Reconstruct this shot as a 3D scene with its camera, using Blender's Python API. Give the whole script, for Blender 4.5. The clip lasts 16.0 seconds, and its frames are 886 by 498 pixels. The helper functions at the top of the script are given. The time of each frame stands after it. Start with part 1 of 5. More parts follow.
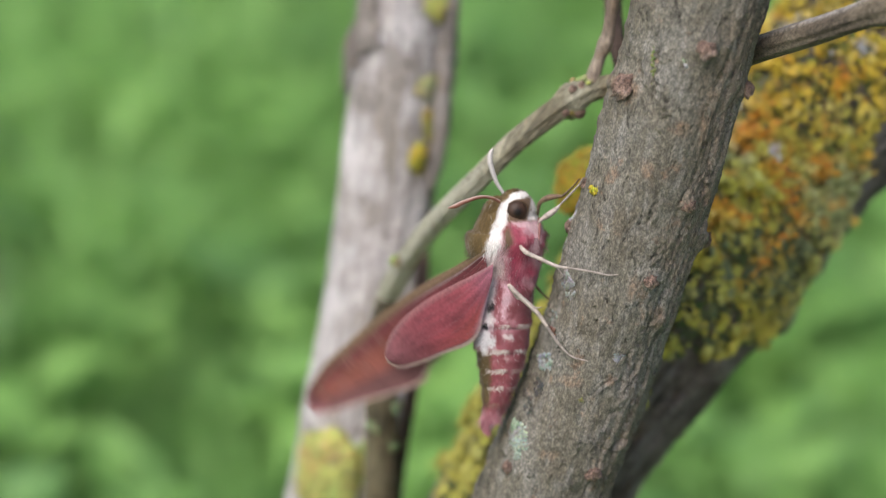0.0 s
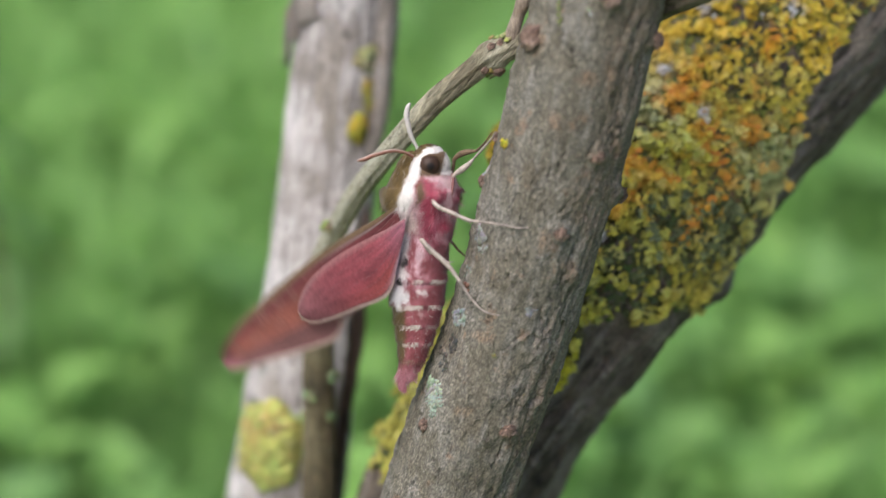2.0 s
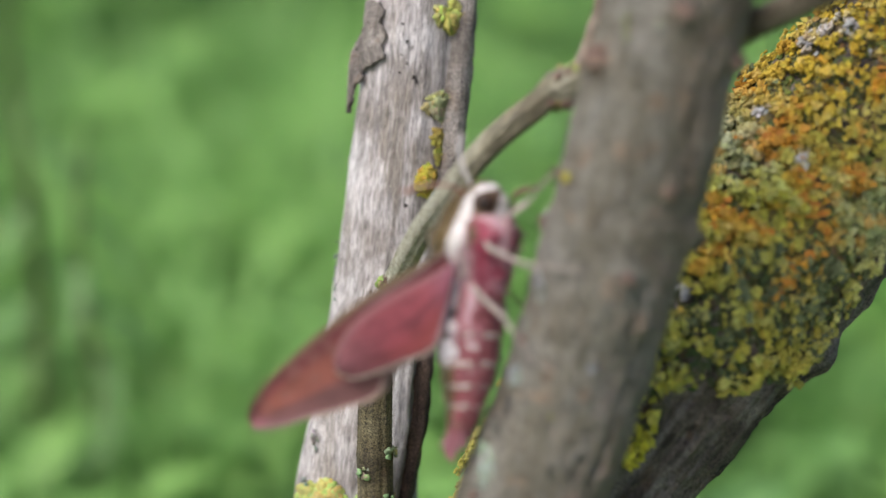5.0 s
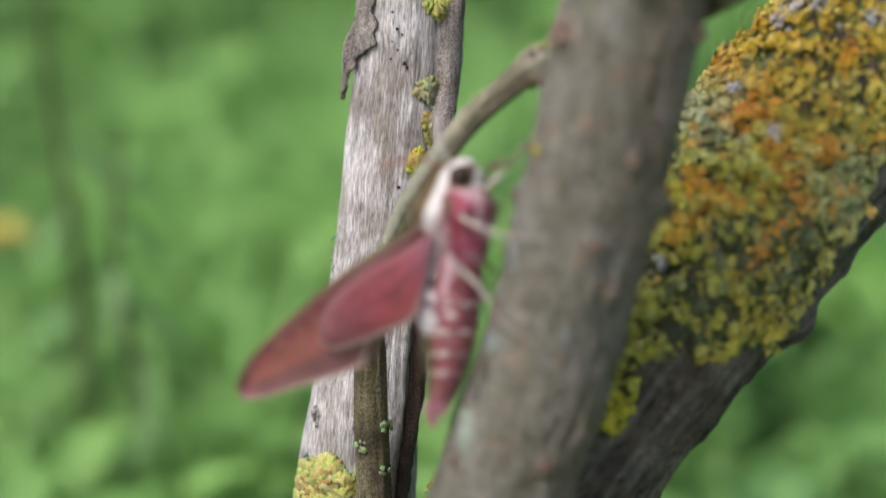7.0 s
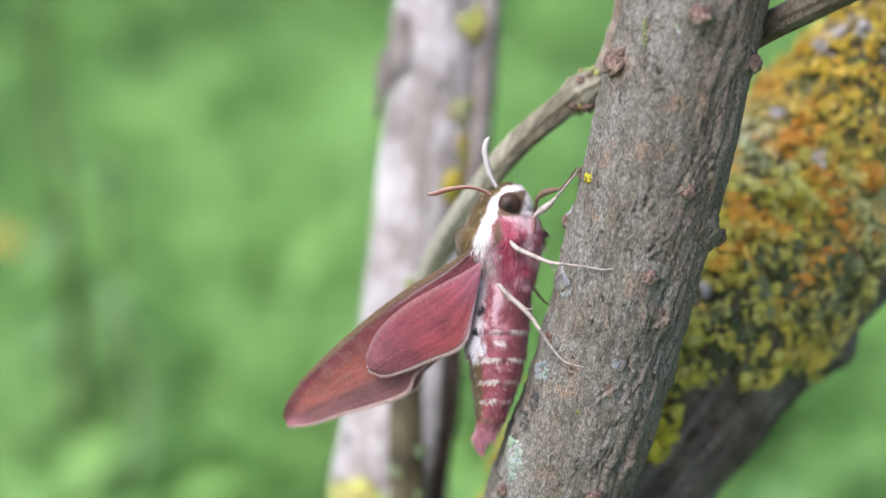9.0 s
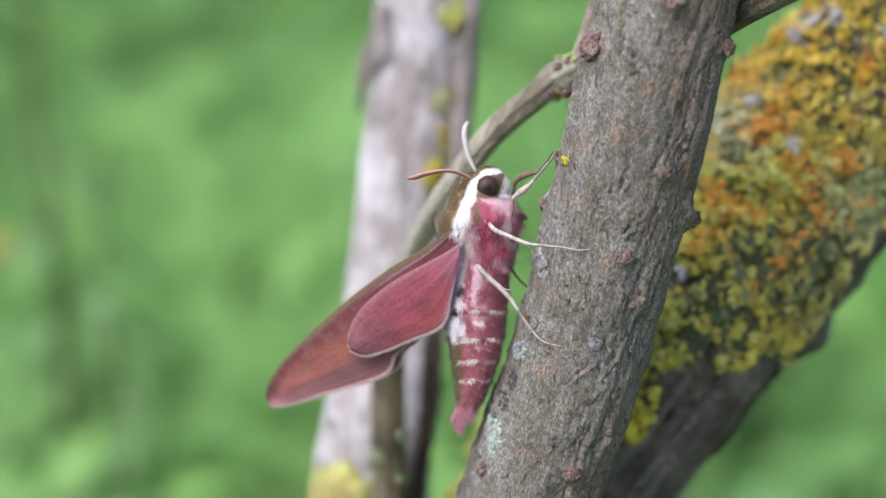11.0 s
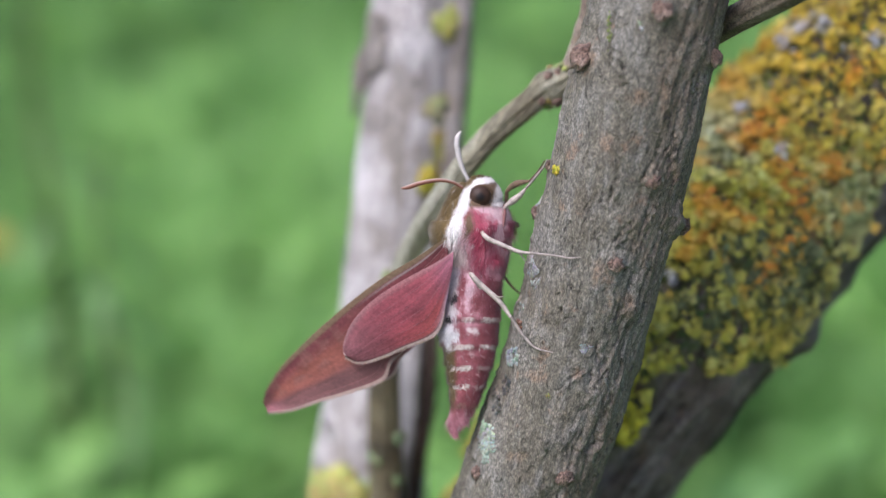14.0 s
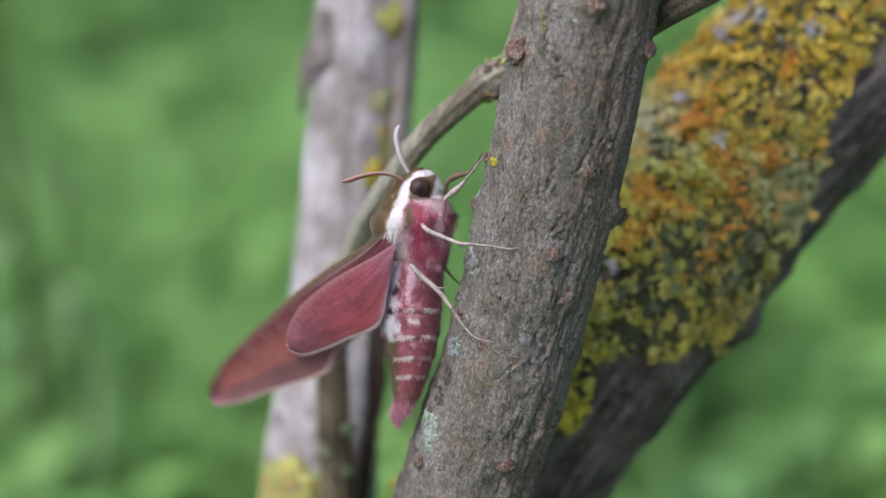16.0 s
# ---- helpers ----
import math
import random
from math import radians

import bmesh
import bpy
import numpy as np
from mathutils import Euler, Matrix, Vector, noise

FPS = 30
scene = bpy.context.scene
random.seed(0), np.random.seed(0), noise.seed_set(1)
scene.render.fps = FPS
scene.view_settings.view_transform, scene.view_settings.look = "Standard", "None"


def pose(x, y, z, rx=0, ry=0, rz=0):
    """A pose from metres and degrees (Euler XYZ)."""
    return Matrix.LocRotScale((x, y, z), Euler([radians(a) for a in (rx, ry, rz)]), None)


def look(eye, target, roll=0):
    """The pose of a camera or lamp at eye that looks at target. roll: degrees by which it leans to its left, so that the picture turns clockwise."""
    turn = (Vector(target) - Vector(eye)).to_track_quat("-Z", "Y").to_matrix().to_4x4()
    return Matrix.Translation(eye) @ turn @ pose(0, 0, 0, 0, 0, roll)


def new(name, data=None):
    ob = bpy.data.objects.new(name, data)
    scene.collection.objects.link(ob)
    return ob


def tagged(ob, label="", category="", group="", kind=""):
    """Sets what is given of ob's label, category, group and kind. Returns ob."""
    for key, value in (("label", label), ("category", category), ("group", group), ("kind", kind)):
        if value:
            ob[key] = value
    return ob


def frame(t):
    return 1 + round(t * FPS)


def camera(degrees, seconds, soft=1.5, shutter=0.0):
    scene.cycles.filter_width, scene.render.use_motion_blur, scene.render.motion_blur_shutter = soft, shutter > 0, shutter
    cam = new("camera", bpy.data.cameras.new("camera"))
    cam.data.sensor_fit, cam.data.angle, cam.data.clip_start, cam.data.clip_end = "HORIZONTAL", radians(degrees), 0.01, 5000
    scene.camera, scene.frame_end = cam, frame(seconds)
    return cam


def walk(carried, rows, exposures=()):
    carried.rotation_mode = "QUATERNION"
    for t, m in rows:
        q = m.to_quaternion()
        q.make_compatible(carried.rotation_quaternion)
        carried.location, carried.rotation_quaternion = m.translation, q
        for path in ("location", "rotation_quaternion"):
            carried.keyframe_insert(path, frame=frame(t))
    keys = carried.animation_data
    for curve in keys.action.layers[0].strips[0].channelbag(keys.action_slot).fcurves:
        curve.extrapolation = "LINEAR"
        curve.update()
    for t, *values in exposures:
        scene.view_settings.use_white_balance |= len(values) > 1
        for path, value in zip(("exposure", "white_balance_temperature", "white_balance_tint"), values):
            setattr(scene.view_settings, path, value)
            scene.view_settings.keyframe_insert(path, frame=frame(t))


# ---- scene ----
# Local frame of the shrub: x across, y away from the viewer, z up along the view; TILT lays it into the world.
cam = camera(20, 16.0, soft=1.1, shutter=0.5)
UP = 0.22
TILT = Matrix.Translation((0, 0, UP)) @ Matrix.Rotation(radians(-24), 4, "X")
PATH = [
    (0, TILT @ pose(-0.04928, -0.34718, 0.04053, 83.975, -0.289, -7.908)),
    (0.5, TILT @ pose(-0.04655, -0.35565, 0.03685, 84.376, -0.523, -7.369)),
    (1, TILT @ pose(-0.03592, -0.35981, 0.03018, 85.238, -0.626, -6.389)),
    (1.5, TILT @ pose(-0.02552, -0.35863, 0.02813, 85.833, -0.331, -6.035)),
    (2, TILT @ pose(-0.01958, -0.35110, 0.02335, 85.678, -0.037, -5.150)),
    (2.5, TILT @ pose(-0.01772, -0.34373, 0.02058, 86.455, -0.811, -3.886)),
    (3, TILT @ pose(-0.01222, -0.33792, 0.02287, 86.664, -0.684, -3.173)),
    (3.5, TILT @ pose(-0.01078, -0.33241, 0.01413, 87.415, -1.043, -2.831)),
    (4, TILT @ pose(-0.00305, -0.31713, 0.00564, 88.435, -0.947, -1.850)),
    (4.2, TILT @ pose(-0.00199, -0.30929, 0.00662, 88.702, -1.131, -1.646)),
    (6.3, TILT @ pose(0.01208, -0.32451, -0.00040, 90.298, 0.083, 1.169)),
    (6.5, TILT @ pose(0.01381, -0.32559, 0.00019, 90.237, 0.000, 1.256)),
    (7, TILT @ pose(0.01574, -0.32547, -0.00188, 90.097, 0.256, 1.212)),
    (7.5, TILT @ pose(0.01392, -0.30364, 0.00086, 89.646, 0.013, 1.084)),
    (8, TILT @ pose(0.01068, -0.30903, -0.00004, 89.921, 0.141, 0.586)),
    (8.5, TILT @ pose(0.00832, -0.31078, 0.00396, 89.566, 0.380, 0.387)),
    (9, TILT @ pose(0.00206, -0.32276, 0.00236, 89.993, -0.001, -0.022)),
    (9.2, TILT @ pose(0.00567, -0.32476, 0.00396, 89.866, 0.013, 0.155)),
    (11.3, TILT @ pose(0.00339, -0.32887, -0.00396, 90.634, 0.114, -0.463)),
    (11.5, TILT @ pose(0.00371, -0.32826, -0.00258, 90.498, 0.144, -0.669)),
    (12, TILT @ pose(0.00798, -0.32996, -0.00076, 90.350, 0.384, -0.240)),
    (12.5, TILT @ pose(0.00690, -0.33015, 0.00006, 90.247, 0.164, -0.447)),
    (13, TILT @ pose(0.00709, -0.33377, -0.00152, 90.620, 0.369, 0.023)),
    (13.5, TILT @ pose(0.00769, -0.33389, -0.00223, 90.524, 0.425, 0.025)),
    (14, TILT @ pose(0.00446, -0.33423, 0.00024, 90.134, 0.437, -0.217)),
    (14.5, TILT @ pose(0.00650, -0.33696, 0.00036, 90.214, 0.372, -0.072)),
    (15, TILT @ pose(0.00745, -0.33923, -0.00326, 90.300, 0.495, -0.134)),
    (15.5, TILT @ pose(0.01275, -0.33919, -0.00332, 90.406, 0.751, 0.204)),
    (16, TILT @ pose(0.01099, -0.33869, -0.00049, 90.050, 1.093, -0.480)),
]
EXPOSURES = [(0, 0.95, 6420, 13), (4.2, 0.99, 6420, 13), (6.3, 0.80, 6420, 13), (6.7, 0.84, 6420, 13), (7.0, 0.90, 6400, 13), (7.5, 1.0, 6280, 15), (8.0, 1.23, 6150, 17), (8.5, 1.36, 6050, 18), (9.2, 1.38, 6000, 18), (11.3, 1.23, 5900, 19), (13, 1.11, 5900, 19), (14.5, 1.0, 5900, 19), (15, 0.88, 5900, 19), (15.5, 0.81, 5900, 19), (16, 0.82, 5900, 19)]
walk(cam, PATH, EXPOSURES)

# the lens is focused by hand: its plane of focus moves
focus = new("focus_point")
cam.data.dof.use_dof = True
cam.data.dof.focus_object = focus
cam.data.dof.aperture_fstop = 8.5
FOCUS = [(0, 3), (0.5, 5), (1.0, 15), (1.5, 20), (2.0, 13), (3.0, 10), (3.5, 13), (4.0, 27), (4.2, 33), (6.3, 57), (7.1, 57), (7.45, 8), (8, 1.5), (9, 2.5), (16, 2.5)]

# ---------------------------------------------------------------- light
world = bpy.data.worlds.new("sky")
scene.world = world
world.use_nodes = True
wn = world.node_tree.nodes
sky = wn.new("ShaderNodeTexSky")
sky.sky_type, sky.sun_disc = "NISHITA", False
sky.sun_elevation, sky.sun_rotation = radians(52), radians(-140)
sky.dust_density, sky.air_density = 4.0, 1.0
world.node_tree.links.new(sky.outputs[0], wn["Background"].inputs[0])
wn["Background"].inputs[1].default_value = 0.099
sun = new("sun", bpy.data.lights.new("sun", "SUN"))
sun.data.energy, sun.data.angle, sun.data.color = 1.9, radians(48), (1.0, 0.97, 0.92)
SUN_AT = Vector((-0.5, -0.12, 0.95))
sun.matrix_world = look(SUN_AT * 10, (0, 0, 0))

MM = 0.001


def clamp(x, a=0.0, b=1.0):
    return a if x < a else b if x > b else x


def smooth(a, b, x):
    t = clamp((x - a) / (b - a))
    return t * t * (3 - 2 * t)


def mix(c, d, f):
    return tuple(a + (b - a) * f for a, b in zip(c, d))


def fbm(x, y, z, octaves=3):
    return noise.fractal(Vector((x, y, z)), 0.9, 2.0, octaves)


# ---------------------------------------------------------------- materials
def material(name, build):
    m = bpy.data.materials.new(name)
    m.use_nodes = True
    nt = m.node_tree
    build(nt, nt.nodes, nt.links, nt.nodes["Principled BSDF"])
    return m


def coords(nt, scale=(1, 1, 1), turn=(0, 0, 0)):
    tc = nt.nodes.new("ShaderNodeTexCoord")
    mp = nt.nodes.new("ShaderNodeMapping")
    mp.vector_type = "TEXTURE"
    mp.inputs["Rotation"].default_value = turn
    mp.inputs["Scale"].default_value = scale
    nt.links.new(tc.outputs["Object"], mp.inputs["Vector"])
    return mp.outputs[0]


def noise_node(nt, vec, scale, detail=4, rough=0.55, distort=0.0):
    n = nt.nodes.new("ShaderNodeTexNoise")
    n.inputs["Scale"].default_value = scale
    n.inputs["Detail"].default_value = detail
    n.inputs["Roughness"].default_value = rough
    n.inputs["Distortion"].default_value = distort
    nt.links.new(vec, n.inputs["Vector"])
    return n.outputs["Fac"]


def ramp(nt, fac, stops):
    r = nt.nodes.new("ShaderNodeValToRGB")
    el = r.color_ramp.elements
    while len(el) < len(stops):
        el.new(0.5)
    for e, (p, c) in zip(el, stops):
        e.position, e.color = p, (*c, 1) if len(c) == 3 else c
    nt.links.new(fac, r.inputs[0])
    return r.outputs[0]


def blend(nt, fac, a, b, mode="MIX"):
    m = nt.nodes.new("ShaderNodeMix")
    m.data_type, m.blend_type = "RGBA", mode
    for sock, v in ((m.inputs[0], fac), (m.inputs[6], a), (m.inputs[7], b)):
        if isinstance(v, (float, int)):
            sock.default_value = v
        elif isinstance(v, tuple):
            sock.default_value = (*v, 1)
        else:
            nt.links.new(v, sock)
    return m.outputs[2]


def bump(nt, height, strength, distance):
    b = nt.nodes.new("ShaderNodeBump")
    b.inputs["Strength"].default_value = strength
    b.inputs["Distance"].default_value = distance
    nt.links.new(height, b.inputs["Height"])
    return b.outputs[0]


def grey(v):
    return (v, v, v)


def bark_material(name, base, dark, light, warm, lean, rough=0.85, stretch=5.0, crack=0.5, warm_at=0.62, plate=0.35, relief=0.0009, stain_lit=(0.1, 0.08, 0.06), fibre=1.0, speck=1.0):
    def build(nt, nodes, links, bsdf):
        along = coords(nt, (0.001, 0.001, 0.001 * stretch), (0, lean, 0))
        plain = coords(nt, (0.001, 0.001, 0.001), (0, lean, 0))
        big = noise_node(nt, plain, 0.13, 3)
        col = ramp(nt, big, [(0.35, dark), (0.5, base), (0.68, light)])
        streak = noise_node(nt, along, 0.9, 5, 0.65, 0.3)
        col = blend(nt, ramp(nt, streak, [(0.33, grey(crack)), (0.5, grey(0.0))]), col, tuple(0.4 * c for c in dark))
        warmth = noise_node(nt, plain, 0.32, 4, 0.6)
        col = blend(nt, ramp(nt, warmth, [(warm_at - 0.06, grey(0)), (warm_at + 0.06, grey(0.6))]), col, warm)
        # stains that the mesh carries, and the side twig's painted lit edge, with ragged edges
        at = nodes.new("ShaderNodeAttribute")
        at.attribute_name = "stain_lit"
        ragged = nodes.new("ShaderNodeMath")
        ragged.operation = "MULTIPLY"
        links.new(at.outputs["Fac"], ragged.inputs[0])
        links.new(ramp(nt, noise_node(nt, along, 1.1, 5, 0.7), [(0.34, grey(0.15)), (0.56, grey(1.0))]), ragged.inputs[1])
        col = blend(nt, ragged.outputs[0], col, stain_lit)
        fine = noise_node(nt, coords(nt, (0.001, 0.001, 0.001 * fibre), (0, lean, 0)), 3.4, 5, 0.72)
        col = blend(nt, speck, col, ramp(nt, fine, [(0.36, grey(0.12)), (0.64, grey(0.88))]), "OVERLAY")
        links.new(col, bsdf.inputs["Base Color"])
        bsdf.inputs["Roughness"].default_value = rough
        mid = noise_node(nt, along, 1.3, 6, 0.72, 0.4)
        vor = nodes.new("ShaderNodeTexVoronoi")
        vor.feature = "DISTANCE_TO_EDGE"
        vor.inputs["Scale"].default_value = 0.55
        warp = nodes.new("ShaderNodeVectorMath")
        warp.operation = "ADD"
        jig = nodes.new("ShaderNodeTexNoise")
        jig.inputs["Scale"].default_value = 0.8
        links.new(along, jig.inputs["Vector"])
        links.new(along, warp.inputs[0])
        links.new(jig.outputs["Color"], warp.inputs[1])
        links.new(warp.outputs[0], vor.inputs["Vector"])
        plates = ramp(nt, vor.outputs["Distance"], [(0.0, grey(0.0)), (0.12, grey(1.0))])
        h = blend(nt, 0.4, mid, fine)
        h = blend(nt, plate, h, plates, "MULTIPLY")
        links.new(bump(nt, h, 1.0, relief), bsdf.inputs["Normal"])
    return material(name, build)


def grey_bark_build(nt, nodes, links, bsdf):
    """Thin grey bark: soft blotches, a pale bloom, sparse dark cracks with rusty lips, fine grain."""
    lean = (0, radians(14), 0)
    plain, along, thin = coords(nt, grey(0.001), lean), coords(nt, (0.001, 0.001, 0.0032), lean), coords(nt, (0.001, 0.001, 0.0018), lean)
    col = ramp(nt, noise_node(nt, plain, 0.11, 3), [(0.34, (0.100, 0.087, 0.062)), (0.5, (0.126, 0.116, 0.089)), (0.66, (0.152, 0.145, 0.123))])
    col = blend(nt, ramp(nt, noise_node(nt, along, 0.42, 4, 0.6, 0.6), [(0.50, grey(0)), (0.66, grey(0.5))]), col, (0.21, 0.203, 0.185))
    col = blend(nt, ramp(nt, noise_node(nt, along, 0.36, 4, 0.65, 0.5), [(0.36, grey(0.6)), (0.47, grey(0))]), col, (0.092, 0.083, 0.058))
    col = blend(nt, ramp(nt, noise_node(nt, plain, 0.30, 4, 0.6), [(0.61, grey(0)), (0.70, grey(0.55))]), col, (0.195, 0.120, 0.074))
    at = nodes.new("ShaderNodeAttribute")
    at.attribute_name = "stain_lit"
    ragged = nodes.new("ShaderNodeMath")
    ragged.operation = "MULTIPLY"
    links.new(at.outputs["Fac"], ragged.inputs[0])
    links.new(ramp(nt, noise_node(nt, thin, 1.1, 5, 0.7), [(0.34, grey(0.15)), (0.56, grey(1.0))]), ragged.inputs[1])
    col = blend(nt, ragged.outputs[0], col, (0.19, 0.128, 0.082))
    crack = noise_node(nt, along, 0.85, 5, 0.62, 0.9)
    col = blend(nt, ramp(nt, crack, [(0.315, grey(0.9)), (0.355, grey(0))]), col, (0.045, 0.037, 0.028))
    fine = noise_node(nt, thin, 2.1, 6, 0.74)
    col = blend(nt, 0.55, col, ramp(nt, fine, [(0.34, grey(0.12)), (0.5, grey(0.46)), (0.66, grey(0.9))]), "OVERLAY")
    grain = noise_node(nt, thin, 4.2, 3, 0.6)
    col = blend(nt, 0.42, col, ramp(nt, grain, [(0.35, grey(0.15)), (0.5, grey(0.47)), (0.66, grey(0.88))]), "OVERLAY")
    col = blend(nt, ramp(nt, noise_node(nt, plain, 1.7, 4, 0.7), [(0.66, grey(0)), (0.71, grey(0.7))]), col, (0.27, 0.265, 0.25))
    links.new(col, bsdf.inputs["Base Color"])
    bsdf.inputs["Roughness"].default_value = 0.8
    pits = ramp(nt, crack, [(0.27, grey(0)), (0.42, grey(1))])
    h = blend(nt, 0.35, blend(nt, 0.3, noise_node(nt, thin, 0.5, 6, 0.62, 0.4), fine), pits)
    links.new(bump(nt, h, 1.0, 0.0011), bsdf.inputs["Normal"])


BARK_GREY = material("bark_grey", grey_bark_build)
BARK_PALE = bark_material("bark_weathered", (0.39, 0.368, 0.36), (0.24, 0.217, 0.20), (0.52, 0.505, 0.505), (0.30, 0.25, 0.205), radians(4), stretch=14, crack=0.7, warm_at=0.72, plate=0.0, relief=0.0005, stain_lit=(0.205, 0.182, 0.155), fibre=7.0, speck=0.7)
BARK_OLD = bark_material("bark_old", (0.235, 0.21, 0.188), (0.12, 0.102, 0.086), (0.33, 0.305, 0.28), (0.19, 0.14, 0.10), radians(4), stretch=4, crack=0.8, plate=0.2, relief=0.0008, stain_lit=(0.06, 0.05, 0.042))
BARK_DARK = bark_material("bark_brown", (0.132, 0.105, 0.08), (0.055, 0.042, 0.031), (0.24, 0.205, 0.17), (0.18, 0.115, 0.072), radians(36), stretch=7, crack=0.95, relief=0.0013, stain_lit=(0.235, 0.205, 0.18))
BARK_TWIG = bark_material("bark_twig", (0.285, 0.265, 0.18), (0.16, 0.142, 0.09), (0.40, 0.38, 0.29), (0.21, 0.16, 0.09), radians(42), stretch=9, crack=0.8, stain_lit=(0.44, 0.44, 0.35), fibre=6.0, speck=0.6)
BARK_STEM = bark_material("bark_stem", (0.105, 0.088, 0.046), (0.055, 0.045, 0.024), (0.165, 0.145, 0.085), (0.11, 0.075, 0.045), 0, stretch=6, crack=0.4, relief=0.0004, stain_lit=(0.020, 0.016, 0.011))
BARK_RED = bark_material("bark_inner", (0.09, 0.06, 0.046), (0.04, 0.024, 0.02), (0.16, 0.105, 0.085), (0.11, 0.065, 0.045), 0, stretch=8, crack=0.8)
BARK_SHOOT = bark_material("bark_shoot", (0.15, 0.115, 0.085), (0.08, 0.06, 0.045), (0.25, 0.21, 0.165), (0.14, 0.10, 0.06), 0, stretch=6, crack=0.6, relief=0.0004, fibre=4.0, speck=0.6)
# twig bark darkened for its shaded underside; the pale colour is its lit top
BARK_SIDE_SHADED = bark_material("bark_side_twig_shaded", (0.105, 0.086, 0.06), (0.05, 0.04, 0.028), (0.17, 0.145, 0.105), (0.12, 0.08, 0.05), radians(65), stretch=9, crack=0.7, relief=0.0005, stain_lit=(0.33, 0.31, 0.29), fibre=6.0, speck=0.6)
BUD_BROWN = bark_material("bud_scale", (0.23, 0.155, 0.118), (0.10, 0.058, 0.042), (0.36, 0.29, 0.245), (0.27, 0.135, 0.08), 0, stretch=1.5, crack=0.5)


def tinted(name, rough=0.8, grain=0.35, scale=2.5, depth=0.0002, sheen=0.0, stretch=(1, 1, 1), trans=0.0):
    """Takes its colour from the mesh's own colour attribute, with grain and relief."""
    def build(nt, nodes, links, bsdf):
        at = nodes.new("ShaderNodeAttribute")
        at.attribute_name = "tint"
        vec = coords(nt, tuple(0.001 * s for s in stretch))
        fine = noise_node(nt, vec, scale, 4, 0.65)
        col = blend(nt, grain, at.outputs["Color"], ramp(nt, fine, [(0.3, grey(0.2)), (0.7, grey(0.8))]), "OVERLAY")
        links.new(col, bsdf.inputs["Base Color"])
        bsdf.inputs["Roughness"].default_value = rough
        bsdf.inputs["Sheen Weight"].default_value = sheen
        bsdf.inputs["Sheen Roughness"].default_value = 0.4
        links.new(bump(nt, fine, 0.6, depth), bsdf.inputs["Normal"])
        if trans:
            tr = nodes.new("ShaderNodeBsdfTranslucent")
            mx = nodes.new("ShaderNodeMixShader")
            mx.inputs[0].default_value = trans
            links.new(col, tr.inputs["Color"])
            links.new(bsdf.outputs[0], mx.inputs[1])
            links.new(tr.outputs[0], mx.inputs[2])
            links.new(mx.outputs[0], nodes["Material Output"].inputs["Surface"])
    return material(name, build)


LICHEN = tinted("lichen_crust", 0.9, 0.4, 1.6, 0.0003)
SCALES = tinted("moth_fur", 0.85, 0.35, 4.0, 0.0002, 0.3)
WING = tinted("wing_scales", 0.7, 0.45, 3.0, 0.0001, 0.15, trans=0.25)
LEG = tinted("leg_scales", 0.75, 0.35, 4.0, 0.0001)
LEAF = tinted("leaf_green", 0.6, 0.3, 0.05, 0.0005, trans=0.35)


def eye_build(nt, nodes, links, bsdf):
    vec = coords(nt, (0.001, 0.001, 0.001))
    off = nodes.new("ShaderNodeVectorMath")
    off.operation = "DISTANCE"
    off.inputs[1].default_value = (1.35, -4.2, 8.0)
    links.new(vec, off.inputs[0])
    col = ramp(nt, off.outputs["Value"], [(0.35, (0.006, 0.004, 0.003)), (0.62, (0.022, 0.012, 0.008)), (0.9, (0.04, 0.022, 0.014))])
    col = blend(nt, 0.3, col, ramp(nt, noise_node(nt, vec, 3.0, 2), [(0.35, grey(0.3)), (0.65, grey(0.7))]), "OVERLAY")
    links.new(col, bsdf.inputs["Base Color"])
    bsdf.inputs["Roughness"].default_value = 0.5
    bsdf.inputs["Specular IOR Level"].default_value = 0.25


EYE = material("eye_dark", eye_build)


def disc_build(nt, nodes, links, bsdf):
    info = nodes.new("ShaderNodeObjectInfo")
    col = ramp(nt, info.outputs["Random"], [(0.0, (0.40, 0.15, 0.02)), (0.5, (0.44, 0.20, 0.02)), (1.0, (0.40, 0.235, 0.03))])
    fine = noise_node(nt, coords(nt, (0.001, 0.001, 0.001)), 2.0, 3)
    links.new(blend(nt, 0.4, col, ramp(nt, fine, [(0.3, grey(0.25)), (0.7, grey(0.75))]), "OVERLAY"), bsdf.inputs["Base Color"])
    bsdf.inputs["Roughness"].default_value = 0.8


DISC = material("lichen_disc", disc_build)


def soil_build(nt, nodes, links, bsdf):
    vec = coords(nt)
    col = ramp(nt, noise_node(nt, vec, 2.5, 6), [(0.35, (0.045, 0.095, 0.022)), (0.6, (0.09, 0.17, 0.04))])
    links.new(blend(nt, ramp(nt, noise_node(nt, vec, 30, 5), [(0.45, grey(0)), (0.7, grey(0.6))]), col, (0.03, 0.035, 0.012)), bsdf.inputs["Base Color"])
    bsdf.inputs["Roughness"].default_value = 0.95


TURF = material("turf", soil_build)


